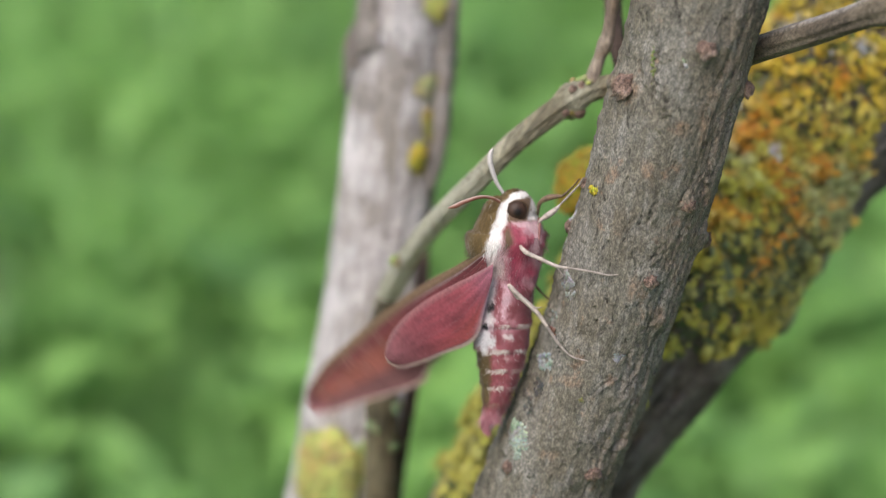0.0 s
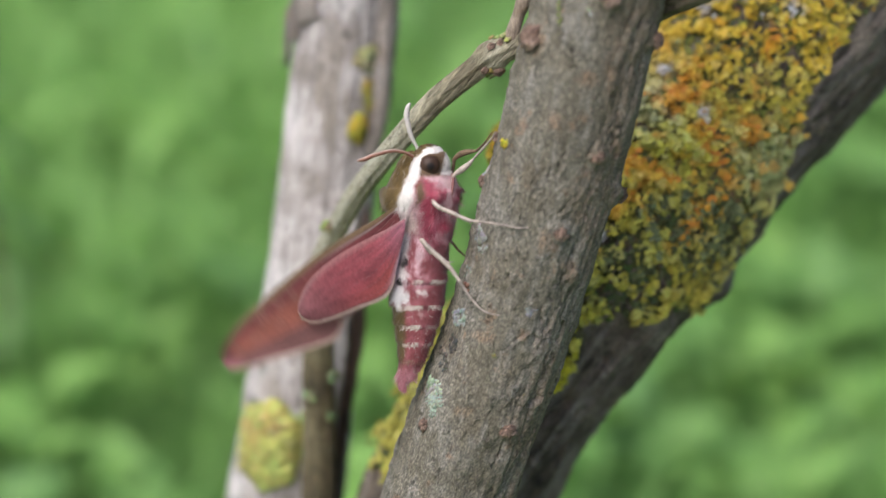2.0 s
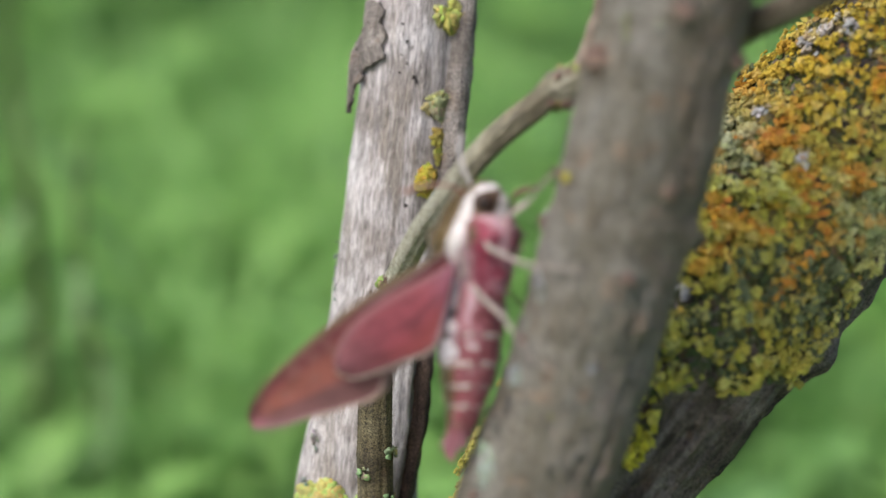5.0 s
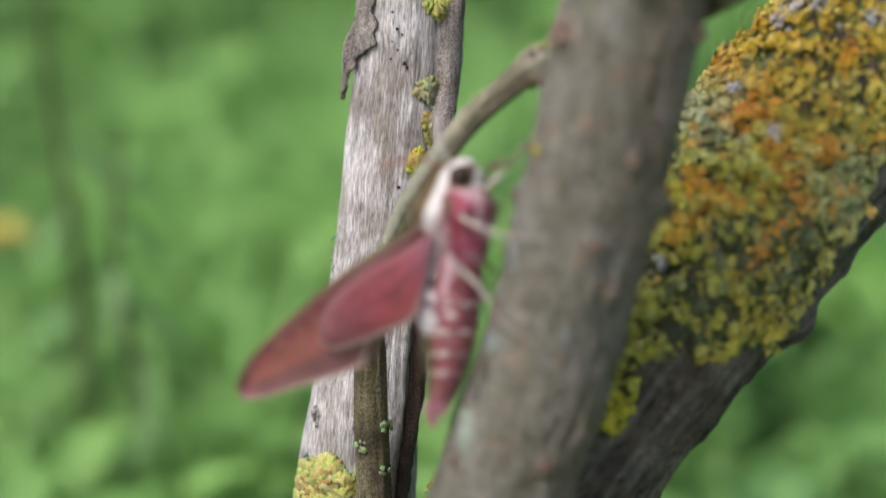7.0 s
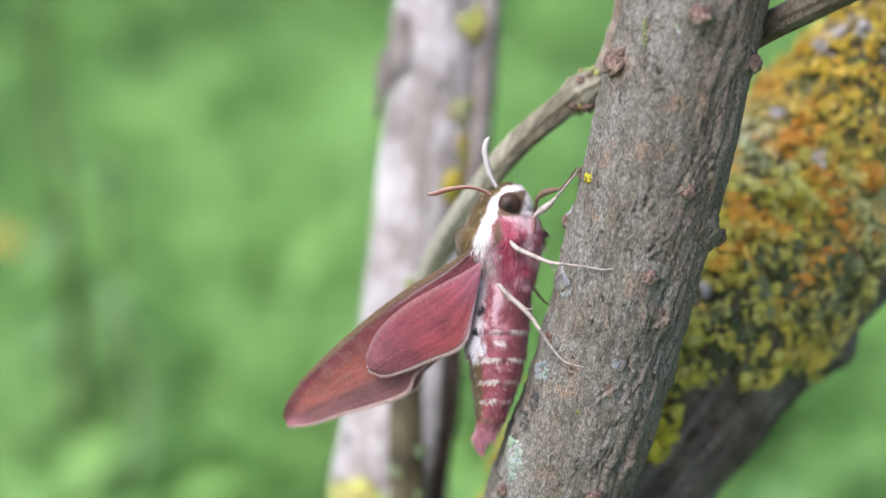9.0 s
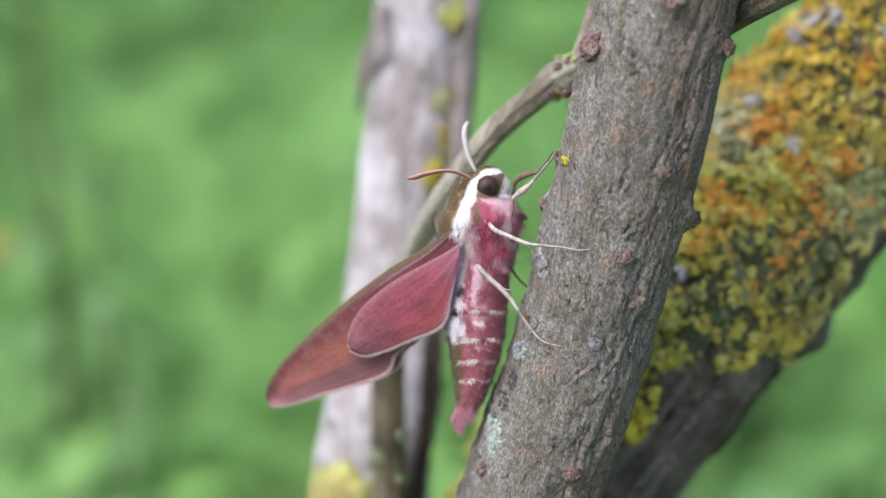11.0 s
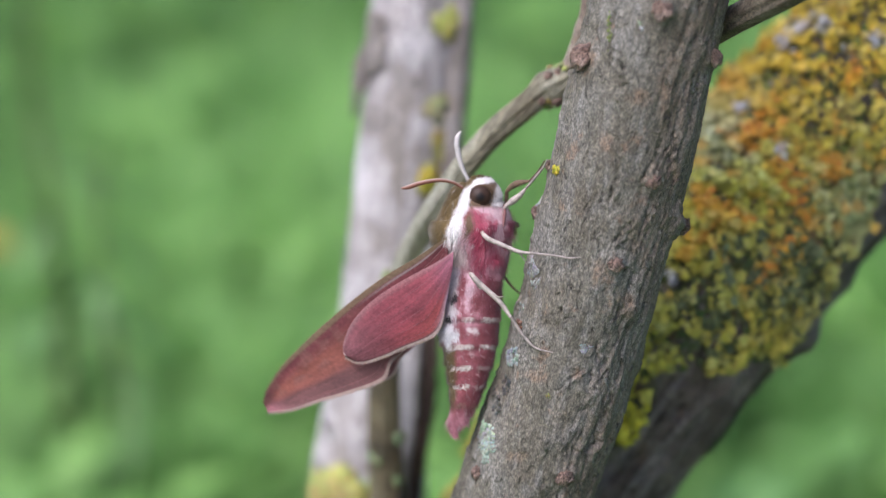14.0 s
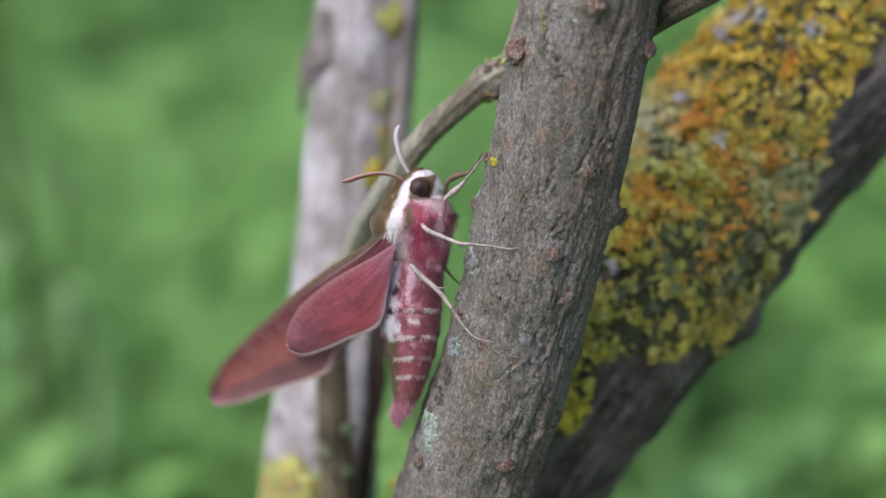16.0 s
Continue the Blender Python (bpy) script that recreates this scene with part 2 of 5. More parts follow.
# ---------------------------------------------------------------- building helpers
def part(name, verts, faces, mat, parent, label="", tints=None, at=None, flat=False):
    """One mesh object from corners in metres, under a thing or a part. tints: a colour for each corner."""
    me = bpy.data.meshes.new(name)
    me.from_pydata(verts, [], faces)
    me.materials.append(mat)
    if tints is not None:
        layer = me.color_attributes.new("tint", "FLOAT_COLOR", "POINT")
        layer.data.foreach_set("color", np.c_[np.array(tints, float), np.ones(len(verts))].ravel())
    me.polygons.foreach_set("use_smooth", [not flat] * len(me.polygons))
    me.update()
    ob = new(name, me)
    if parent:
        ob.parent = parent
        ob.matrix_basis = Matrix() if at is None else at
    elif at is not None:
        ob.matrix_basis = at
    if label:
        tagged(ob, label)
    return ob


def spline(rows, n):
    """n points on a smooth curve through the rows (Catmull-Rom over all their numbers)."""
    p = np.array(rows, float)
    p = np.vstack([2 * p[0] - p[1], p, 2 * p[-1] - p[-2]])
    k = len(p) - 3
    out = []
    for x in np.linspace(0, k, n):
        i = min(int(x), k - 1)
        t = x - i
        a, b, c, d = p[i : i + 4]
        out.append(0.5 * (2 * b + (c - a) * t + (2 * a - 5 * b + 4 * c - d) * t * t + (3 * b - a - 3 * c + d) * t**3))
    return np.array(out)


class Stem:
    """A round stem through rows of x, z, y, radius in millimetres of the shrub's frame."""

    def __init__(self, rows, n=300, around=64, shape=None):
        c = spline(rows, n)
        self.axis = np.c_[c[:, 0], c[:, 2], c[:, 1]]
        self.r, self.n, self.around, self.shape = c[:, 3], n, around, shape
        t = np.gradient(self.axis, axis=0)
        self.t = t / np.linalg.norm(t, axis=1, keepdims=True)
        side = np.cross((0, 1, 0), self.t)
        self.side = side / np.linalg.norm(side, axis=1, keepdims=True)
        self.front = np.cross(self.side, self.t)
        self.front *= np.sign(-self.front[:, 1:2])
        self.length = np.r_[0, np.cumsum(np.linalg.norm(np.diff(self.axis, axis=0), axis=1))]

    def point(self, i, phi, lift=0.0):
        """phi 0: across to the right, 90 degrees: towards the viewer."""
        d = math.cos(phi) * self.side[i] + math.sin(phi) * self.front[i]
        r = self.r[i]
        if self.shape:
            r += self.shape(self, i, phi)
        return self.axis[i] + d * (r + lift), d

    def find(self, x, z):
        """Station and angle of the front surface at x, z."""
        want = np.array((x, z))
        q = want.copy()
        ax = self.axis[:, [0, 2]]
        tt = self.t[:, [0, 2]]
        for _ in range(3):
            i = int(np.argmin(np.abs(((q - ax) * tt).sum(1)) + 0.05 * np.linalg.norm(q - ax, axis=1)))
            s = ((q - ax[i]) @ self.side[i][[0, 2]]) / self.r[i]
            phi = math.acos(clamp(s, -1, 1))
            # the front leans with the stem: step back by what it is off along the stem
            off = self.axis[i] + self.r[i] * (math.cos(phi) * self.side[i] + math.sin(phi) * self.front[i])
            q = q + tt[i] * ((want - off[[0, 2]]) @ tt[i])
        return i, phi

    def build(self, name, mat, parent, label, at, stain_lit=None):
        verts, faces, m = [], [], self.around
        for i in range(self.n):
            for j in range(m):
                verts.append(self.point(i, 2 * math.pi * j / m)[0] * MM)
        for i in range(self.n - 1):
            for j in range(m):
                k = (j + 1) % m
                faces.append((i * m + j, i * m + k, i * m + m + k, i * m + m + j))
        faces.append(tuple(range(m)))
        faces.append(tuple(range((self.n - 1) * m, self.n * m))[::-1])
        ob = part(name, verts, faces, mat, parent, label, at=at)
        if stain_lit:
            layer = ob.data.attributes.new("stain_lit", "FLOAT", "POINT")
            layer.data.foreach_set("value", [clamp(stain_lit(self, k // m, 2 * math.pi * (k % m) / m, verts[k][0] / MM, verts[k][2] / MM)) for k in range(len(verts))])
        return ob


def tube(rows, n=24, around=8):
    """Corners and faces of a small tube through rows of x, z, y, radius in millimetres."""
    s = Stem(rows, n, around)
    verts = [tuple(s.point(i, 2 * math.pi * j / around)[0] * MM) for i in range(n) for j in range(around)]
    faces = [(i * around + j, i * around + (j + 1) % around, (i + 1) * around + (j + 1) % around, (i + 1) * around + j) for i in range(n - 1) for j in range(around)]
    faces += [tuple(range(around)), tuple(range((n - 1) * around, n * around))[::-1]]
    return verts, faces


# ---------------------------------------------------------------- ground
def build_ground():
    size = 240
    verts = [(-size, -size, 0), (size, -size, 0), (size, size, 0), (-size, size, 0)]
    g = part("ground", verts, [(0, 1, 2, 3)], TURF, None)
    tagged(g, "rough green turf under the shrub", "ground", kind="structure")


def build_grass():
    rnd = random.Random(4)
    verts, faces, tints = [], [], []
    for k in range(112000):
        y = 0.13 + 3.1 * rnd.random() ** 2
        x = rnd.uniform(-0.16 - 0.25 * y, 0.16 + 0.25 * y)
        if k % 7 < 3:
            # thinner further out, on all sides of the shrub
            a, r = rnd.uniform(0, 6.28), 0.15 + 2.6 * rnd.random() ** 1.2
            x, y = r * math.cos(a), 0.3 + r * math.sin(a)
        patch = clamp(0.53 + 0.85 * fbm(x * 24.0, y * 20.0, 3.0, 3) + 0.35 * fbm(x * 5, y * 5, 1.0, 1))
        # chosen spots: brightness set through the grass's tint, height and density
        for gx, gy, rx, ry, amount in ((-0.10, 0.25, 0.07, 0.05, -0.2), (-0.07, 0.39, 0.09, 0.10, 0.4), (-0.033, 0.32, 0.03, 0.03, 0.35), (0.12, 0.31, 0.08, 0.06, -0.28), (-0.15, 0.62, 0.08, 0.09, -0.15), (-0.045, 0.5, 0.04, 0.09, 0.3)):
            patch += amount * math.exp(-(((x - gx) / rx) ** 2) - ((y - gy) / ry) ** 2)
        if rnd.random() < 0.75 * (1 - clamp(patch)):
            continue
        h = rnd.uniform(0.020, 0.050) * (0.45 + 0.8 * clamp(patch))
        wd = rnd.uniform(0.0008, 0.0024)
        a, lean = rnd.uniform(0, 6.28), rnd.uniform(0.2, 1.2) * h
        dx, dy = math.cos(a), math.sin(a)
        b = rnd.uniform(0, 6.28)
        px, py = math.cos(b) * wd, math.sin(b) * wd
        k = len(verts)
        verts += [(x - px, y - py, 0), (x + px, y + py, 0), (x - 0.8 * px + 0.4 * lean * dx, y - 0.8 * py + 0.4 * lean * dy, 0.6 * h),
                  (x + 0.8 * px + 0.4 * lean * dx, y + 0.8 * py + 0.4 * lean * dy, 0.6 * h), (x + lean * dx, y + lean * dy, h)]
        faces += [(k, k + 1, k + 3, k + 2), (k + 2, k + 3, k + 4)]
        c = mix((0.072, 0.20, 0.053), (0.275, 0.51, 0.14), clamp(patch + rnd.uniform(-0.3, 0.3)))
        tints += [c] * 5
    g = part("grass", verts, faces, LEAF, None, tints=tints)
    tagged(g, "long fresh green grass behind the shrub", "grass", kind="stuff")


def leaf_mesh(verts, faces, tints, at, aim, up, length, width, colour):
    """A pointed leaf, folded along its midrib and curved down at the tip."""
    aim = Vector(aim).normalized()
    side = aim.cross(Vector(up)).normalized()
    top = side.cross(aim)
    k = len(verts)
    n = 5
    for i in range(n + 1):
        t = i / n
        half = width * math.sin(math.pi * (0.08 + 0.9 * t)) ** 0.8
        mid = Vector(at) + aim * length * t - top * length * 0.35 * t * t
        verts += [tuple(mid - side * half + top * half * 0.35), tuple(mid), tuple(mid + side * half + top * half * 0.35)]
        tints += [colour, mix(colour, (0.3, 0.45, 0.12), 0.25), colour]
    for i in range(n):
        a = k + 3 * i
        faces += [(a, a + 1, a + 4, a + 3), (a + 1, a + 2, a + 5, a + 4)]


def build_weeds():
    """Broad-leaved weeds between the grass."""
    rnd = random.Random(14)
    verts, faces, tints = [], [], []
    for _ in range(420):
        y = 0.18 + 1.6 * rnd.random() ** 1.5
        x = rnd.uniform(-0.12 - 0.25 * y, 0.12 + 0.25 * y)
        tone = clamp(0.5 + 1.5 * fbm(x * 18, y * 14, 5, 2) + rnd.uniform(-0.2, 0.2))
        colour = mix((0.07, 0.19, 0.055), (0.21, 0.41, 0.095), tone)
        for _ in range(rnd.randint(5, 10)):
            a, rise = rnd.uniform(0, 6.28), rnd.uniform(0.2, 1.3)
            z = rnd.uniform(0.005, 0.038)
            leaf_mesh(verts, faces, tints, (x, y, z), (math.cos(a), math.sin(a), rise), (0, 0, 1), rnd.uniform(0.010, 0.026), rnd.uniform(0.004, 0.009), mix(colour, (0.16, 0.35, 0.07), rnd.uniform(0.1, 0.5)))
    g = part("weeds", verts, faces, LEAF, None, tints=tints)
    tagged(g, "broad-leaved green weeds among the grass", "weeds", kind="stuff")


def build_stalks():
    """Dry stalks and yellow flowers standing in the grass."""
    rnd = random.Random(5)
    for x, y, h in ((-0.079, 0.28, 0.128), (-0.098, 0.31, 0.185), (-0.052, 0.30, 0.035)):
        rows = [(0, 0, 0, 2.2), (2, h * 400, 2, 1.9), (-2, h * 700, 3, 1.2), (2, h * 1000, 2, 0.6)]
        v, f = tube(rows, 20, 8)
        ob = part("dry_stalk", v, f, LEAF, None, at=Matrix.Translation((x, y, 0)), tints=[(0.10, 0.11, 0.045)] * len(v))
        tagged(ob, "dry brown stalk standing in the grass", "stalk", "stalks in the grass")
        lv, lf, lt = [], [], []
        for k in range(7):
            t = 0.3 + 0.1 * k
            a = rnd.uniform(0, 6.28)
            leaf_mesh(lv, lf, lt, (0.004 * math.sin(5 * t), 0.006, h * t), (math.cos(a), math.sin(a), -0.4), (0, 0, 1), 0.022, 0.003, (0.09, 0.20, 0.06))
        part("leaf", lv, lf, LEAF, ob, "withered leaves", tints=lt)
    for x, y, h in ((-0.121, 0.34, 0.072), (-0.062, 0.36, 0.02)):
        flower = new("yellow_flower")
        flower.matrix_basis = Matrix.Translation((x, y, 0))
        tagged(flower, "yellow wild flower on a thin green stalk", "flower", "flowers in the grass")
        v, f = tube([(0, 0, 0, 0.7), (2, h * 500, 1, 0.6), (0, h * 1000, 0, 0.6)], 10, 6)
        part("stalk", v, f, LEAF, flower, tints=[(0.12, 0.22, 0.05)] * len(v))
        pv, pf, pt = [], [], []
        for k in range(22):
            a = k * 2.4
            leaf_mesh(pv, pf, pt, (0, 0, h), (math.cos(a), math.sin(a), 0.3 + 0.2 * (k % 4)), (0, 0, 1), 0.0075, 0.0018, (0.50, 0.40, 0.08))
        part("petals", pv, pf, LEAF, flower, "bright yellow petals", tints=pt)


# ---------------------------------------------------------------- shrub
BASE = Vector((0.004, 0.0895, -0.2010))
shrub = new("shrub")
shrub.matrix_basis = Matrix.Translation(TILT @ BASE)
tagged(shrub, "old grey-barked shrub with lichen-covered branches", "shrub")
IN_SHRUB = shrub.matrix_basis.inverted() @ TILT


def lump(x, amount, width):
    return amount * math.exp(-((x / width) ** 2))


def main_shape(s, i, phi):
    p = s.axis[i]
    q = p + s.r[i] * (math.cos(phi) * s.side[i] + math.sin(phi) * s.front[i])
    if abs(p[2]) > 75:
        return 0.4 * fbm(q[0] * 0.1, q[1] * 0.1, q[2] * 0.05, 2)
    a = s.length[i]
    out = 0.32 * fbm(q[0] * 0.11, q[1] * 0.11, q[2] * 0.11, 2)
    # faint long wrinkles that run a little askew to the stem
    out += 0.13 * fbm(phi * 4.0 + 0.03 * a, 2 * math.sin(phi), a * 0.04, 3)
    # thin flakes with one steep edge
    f = fbm(q[0] * 0.42 + 0.14 * q[2], q[1] * 0.42, q[2] * 0.13 + 7, 3)
    out += 0.13 * smooth(0.22, 0.27, f) * (1 - smooth(0.27, 0.9, f))
    # a few short cracks, more of them on the rougher flank
    c = abs(fbm(phi * 5.0 + 0.05 * a + 3, math.cos(phi) * 2, a * 0.055, 2))
    rough = smooth(0.05, 0.3, fbm(q[0] * 0.2 + 5, q[1] * 0.2, q[2] * 0.13, 2)) * (0.35 + 0.65 * smooth(0.0, 0.6, math.cos(phi))) * smooth(1.0, 0.85, abs(math.cos(phi)))
    out += rough * (0.14 * (1 - smooth(0.06, 0.22, c)) - 0.5 * (1 - smooth(0.0, 0.06, c)))
    out += 0.10 * fbm(q[0] * 0.8, q[1] * 0.8, q[2] * 0.5, 3)
    flank = smooth(0.1, 0.6, math.cos(phi)) * smooth(0.99, 0.9, math.cos(phi))
    w = fbm(phi * 6 + 0.06 * a, 3 * math.sin(phi), a * 0.07 + 4, 3)
    out += flank * (0.5 * w - 0.4 * (1 - smooth(0.0, 0.09, abs(w))))
    out += smooth(-0.75, -0.97, math.cos(phi)) * 0.3 * fbm(q[0] * 0.5, q[1] * 0.5, q[2] * 0.5, 3)
    if s.front[i] @ (q - p) > 0:
        out += fissure(q[0], q[2])
    for x, z, amount, width in MAIN_LUMPS:
        dx, dz = q[0] - x, q[2] - z
        if abs(dx) < 3 * width and abs(dz) < 3 * width and s.front[i] @ (q - p) > -0.5 * s.r[i]:
            d = math.hypot(dx, dz) + 0.5 * fbm(q[0] * 0.8, q[2] * 0.8, 1, 2)
            out += lump(d, amount, width)
    return out


def main_stain(s, i, phi, x, z):
    if math.sin(phi) < -0.3:
        return 0.0
    # weather side grey, the other side browner
    out = 0.42 * smooth(0.0, 0.7, math.cos(phi) + 0.8 * fbm(x * 0.12, z * 0.05, 4, 2))
    for sx, sz, rx, rz, amount in ((31.5, 20.7, 1.3, 1.0, 0.9), (27.3, 14.9, 0.8, 1.2, 0.8), (30.2, -6.7, 0.9, 1.6, 0.7), (23.7, -15.8, 0.7, 0.8, 0.9), (18.4, -16.1, 1.5, 0.9, 0.7), (36.7, 19.3, 1.0, 4.5, 0.55),
                                   (26.0, -2.0, 0.6, 1.8, 0.7), (24.4, 26.5, 1.6, 1.6, 0.7), (33.8, 10.2, 1.5, 1.0, 0.6), (15.5, -27.0, 1.2, 0.8, 0.6), (27.0, -22.0, 0.6, 2.4, 0.6), (41.0, 26.0, 1.2, 1.2, 0.5)):
        d = math.hypot((x - sx) / rx, (z - sz) / rz)
        if d < 2:
            out = max(out, amount * smooth(1.5, 0.4, d + 0.6 * fbm(x * 0.8, z * 0.6, 3, 2)))
    return out


# swellings under buds and old scars
MAIN_LUMPS = [(24.3, 26.9, 0.5, 1.6), (28.6, -0.8, 0.5, 1.7), (21.8, -29.4, 0.6, 1.6), (41.0, 26.3, 0.8, 1.5), (37.6, 4.0, 1.3, 1.8),
              (33.8, 10.2, 0.8, 1.6), (34.6, 32.0, 0.9, 1.8), (31.0, -7.5, 0.6, 1.5), (17.5, -1.5, 0.4, 1.5), (33.0, -15.0, 0.4, 1.6), (25.0, -19.0, 0.35, 1.5)]

# longer fissures, from x, z to x, z
FISSURES = [(28.6, 34.1, 27.4, 23.0), (25.9, 31.2, 26.8, 25.2), (25.3, 14.2, 24.0, 11.1), (28.8, 10.8, 27.4, 6.7), (33.5, 13.1, 31.5, 9.0), (30.0, 4.1, 28.3, 1.4), (41.0, 29.7, 39.1, 20.0), (30.3, -6.2, 28.0, -9.1), (24.6, -14.9, 20.2, -18.5), (26.5, -11.1, 25.3, -17.8), (31.2, -0.7, 30.2, -5.2), (36.8, 16.3, 35.2, 9.6), (21.8, -5.9, 20.9, -10.4), (27.1, -20.8, 24.8, -29.7), (17.3, -7.4, 16.5, -13.4), (22.5, -1.5, 23.0, -5.2)]


def fissure(x, z):
    """Height beside the fissures: a cut with one raised lip."""
    out = 0.0
    for ax, az, bx, bz in FISSURES:
        if not (min(ax, bx) - 1.2 < x < max(ax, bx) + 1.2 and bz - 0.6 < z < az + 0.6):
            continue
        t = clamp((z - az) / (bz - az))
        d = x - (ax + (bx - ax) * t) + 0.6 * fbm(z * 0.5, ax, 1, 2) + 0.3 * fbm(z * 1.7, x * 0.6, ax, 2)
        ends = smooth(0.0, 0.3, t) * smooth(1.0, 0.7, t) * (0.75 + 1.1 * fbm(z * 0.6, ax, 5, 2))
        out += ends * (0.3 * math.exp(-(((d - 0.6) / 0.45) ** 2)) - 0.6 * math.exp(-((d / 0.2) ** 2)))
    return out


MAIN = Stem([(4, -212, 93, 13), (2, -130, 56, 11.3), (8, -66, 27, 10), (12.8, -48, 19.5, 9.7), (17.8, -30.5, 14.5, 9.35), (22.4, -16.9, 11.5, 9.15), (26.4, -2.1, 8.4, 9.1),
             (29.95, 12.8, 5.0, 9.25), (33.3, 27.7, 2.0, 9.25), (36.8, 44, -1, 9.2), (45, 80, -8, 8.5), (62, 150, -12, 7)], 1100, 250, main_shape)


def lichen_shape(s, i, phi):
    p = s.axis[i]
    q = p + s.r[i] * (math.cos(phi) * s.side[i] + math.sin(phi) * s.front[i])
    a = s.length[i]
    out = 0.7 * fbm(q[0] * 0.07, q[1] * 0.07, q[2] * 0.07, 2)
    out += 0.7 * fbm(phi * 2.6 + 0.01 * a, math.cos(phi), a * 0.03, 3)
    g = fbm(phi * 6 + 0.02 * a, 2 * math.cos(phi), a * 0.05, 3)
    out += 0.75 * g - 0.9 * (1 - smooth(0.0, 0.12, abs(g)))
    out += 0.35 * fbm(phi * 16 + 0.05 * a, 5 * math.cos(phi), a * 0.06, 2)
    out += 0.25 * fbm(q[0] * 0.6, q[1] * 0.6, q[2] * 0.5, 3)
    for x, z, amount, width in ((60.0, -13.0, 2.6, 3.6),):
        d = math.hypot(q[0] - x, q[2] - z)
        if d < 3 * width:
            out += lump(d, amount, width)
    return out


LICHENED = Stem([(8, -214, 112, 19), (9, -120, 76, 15.5), (15, -60, 55, 14.5), (22.8, -38.5, 48, 14.2), (31.5, -24, 45, 14.6), (41, -10, 44, 15.8), (47.3, -1.5, 44.5, 16.4), (54, 6.8, 45, 16.2), (62.5, 16, 46, 15.8),
                 (78.5, 32.3, 47, 15.3), (100, 54.5, 50, 14.5), (160, 118, 60, 12)], 640, 170, lichen_shape)


STUB = Stem([(47, 0, 44, 7.5), (39, 4.5, 43, 6.6), (31.5, 8.0, 42.3, 5.6), (27.0, 9.0, 41.8, 4.6), (24.6, 9.3, 41.5, 2.6), (23.6, 9.4, 41.5, 0.8)], 60, 40, lambda s, i, phi: 1.3 * fbm(phi * 2, math.cos(phi), i * 0.1, 3))


def pale_shape(s, i, phi):
    p = s.axis[i]
    q = p + s.r[i] * (math.cos(phi) * s.side[i] + math.sin(phi) * s.front[i])
    a = s.length[i]
    out = 0.45 * fbm(q[0] * 0.08, q[1] * 0.08, q[2] * 0.05, 2)
    out += 0.35 * fbm(phi * 5.0, math.cos(phi), a * 0.02, 3)
    g = fbm(phi * 9.0, 3 * math.cos(phi), a * 0.018, 2)
    out -= 0.28 * (1 - smooth(0.0, 0.10, abs(g)))
    out += 0.15 * fbm(q[0] * 1.0, q[1] * 1.0, q[2] * 0.2, 3)
    return out


PALE = Stem([(-10, -216, 124, 13), (-12, -120, 94, 11), (-9.0, -60, 76, 10.2), (-6.9, -40, 71, 9.3), (-5.2, -26, 70, 8.6), (-3.0, -11, 70, 8.1), (-0.8, 6, 70, 7.9), (0.8, 24, 70, 7.7), (2.0, 39, 70, 7.6), (4, 70, 71, 7.4), (10, 160, 74, 6)], 700, 130, pale_shape)


def pale_stain(s, i, phi, x, z):
    """Grey-brown weathering on the bleached wood."""
    out = 0.0
    for sx, sz, rx, rz, amount in ((-1.0, 18.0, 3.2, 9.5, 0.95), (2.6, 26.0, 1.8, 4.5, 0.6), (-8.0, 3.0, 0.6, 7.0, 0.6), (4.2, -6.0, 1.0, 6.0, 0.5), (-4.0, -20.0, 2.2, 9.0, 0.6), (-10.0, -27.0, 1.6, 9.0, 0.7), (1.5, -24.0, 2.0, 14.0, 0.6), (-1.6, 35.0, 0.7, 3.5, 0.5)):
        d = math.hypot((x - sx) / rx, (z - sz) / rz)
        if d < 2:
            out = max(out, amount * smooth(1.4, 0.5, d + 0.9 * fbm(x * 0.7, z * 0.12, 3, 3)))
    return out


def twig_shape(s, i, phi):
    a = s.length[i]
    out = 0.11 * math.cos(6 * phi + 0.5 + 0.03 * a) + 0.07 * math.cos(11 * phi + 1.0)
    out += 0.12 * fbm(phi * 2.4, math.cos(phi), a * 0.06, 3)
    x = s.axis[i][0]
    out += lump(x - 21.2, 0.7, 1.5) * (1 + 0.4 * fbm(phi * 2, x * 0.5, 3, 2)) + lump(x + 2.2, 0.3, 1.2) + lump(x - 58.5, 0.7, 1.6)
    return out


TWIG = Stem([(-3.4, -15, 53, 1.2), (-3.0, -10.4, 50.8, 1.55), (-1.2, -4.2, 44.2, 1.6), (1.8, 2.3, 37.0, 1.65), (5.0, 7.5, 29.6, 1.65), (9.0, 12.8, 23.6, 1.65), (13, 17.3, 21.4, 1.7), (18, 21.4, 20.2, 1.8),
             (22.2, 24.4, 18.8, 1.75), (29, 26.4, 17.2, 1.6), (36, 27.8, 14.4, 1.7)], 360, 48, twig_shape)
SIDE_TWIG = Stem([(35, 27.6, 14.6, 1.7), (40, 29.0, 10.5, 1.8), (46, 32.0, 1.5, 1.85), (52, 34.7, -6, 1.9), (61, 38.6, -13.5, 1.9), (75, 44, -21, 1.8), (95, 51, -28, 1.5)], 220, 48, twig_shape)


def wart(s, i, phi):
    """Small warts in lengthwise rows."""
    rows = 15
    k = round(phi / (2 * math.pi) * rows)
    a = s.length[i] / 0.95 + 0.5 * (k % 2) + 0.35 * math.sin(k * 5.1)
    n = round(a)
    if math.sin(12.9 * n + 78.2 * (k % rows)) < -0.35:
        return 0.0
    d = math.hypot((a - n) * 0.95, (phi - 2 * math.pi * k / rows) * s.r[i])
    return math.exp(-((d / 0.26) ** 2))


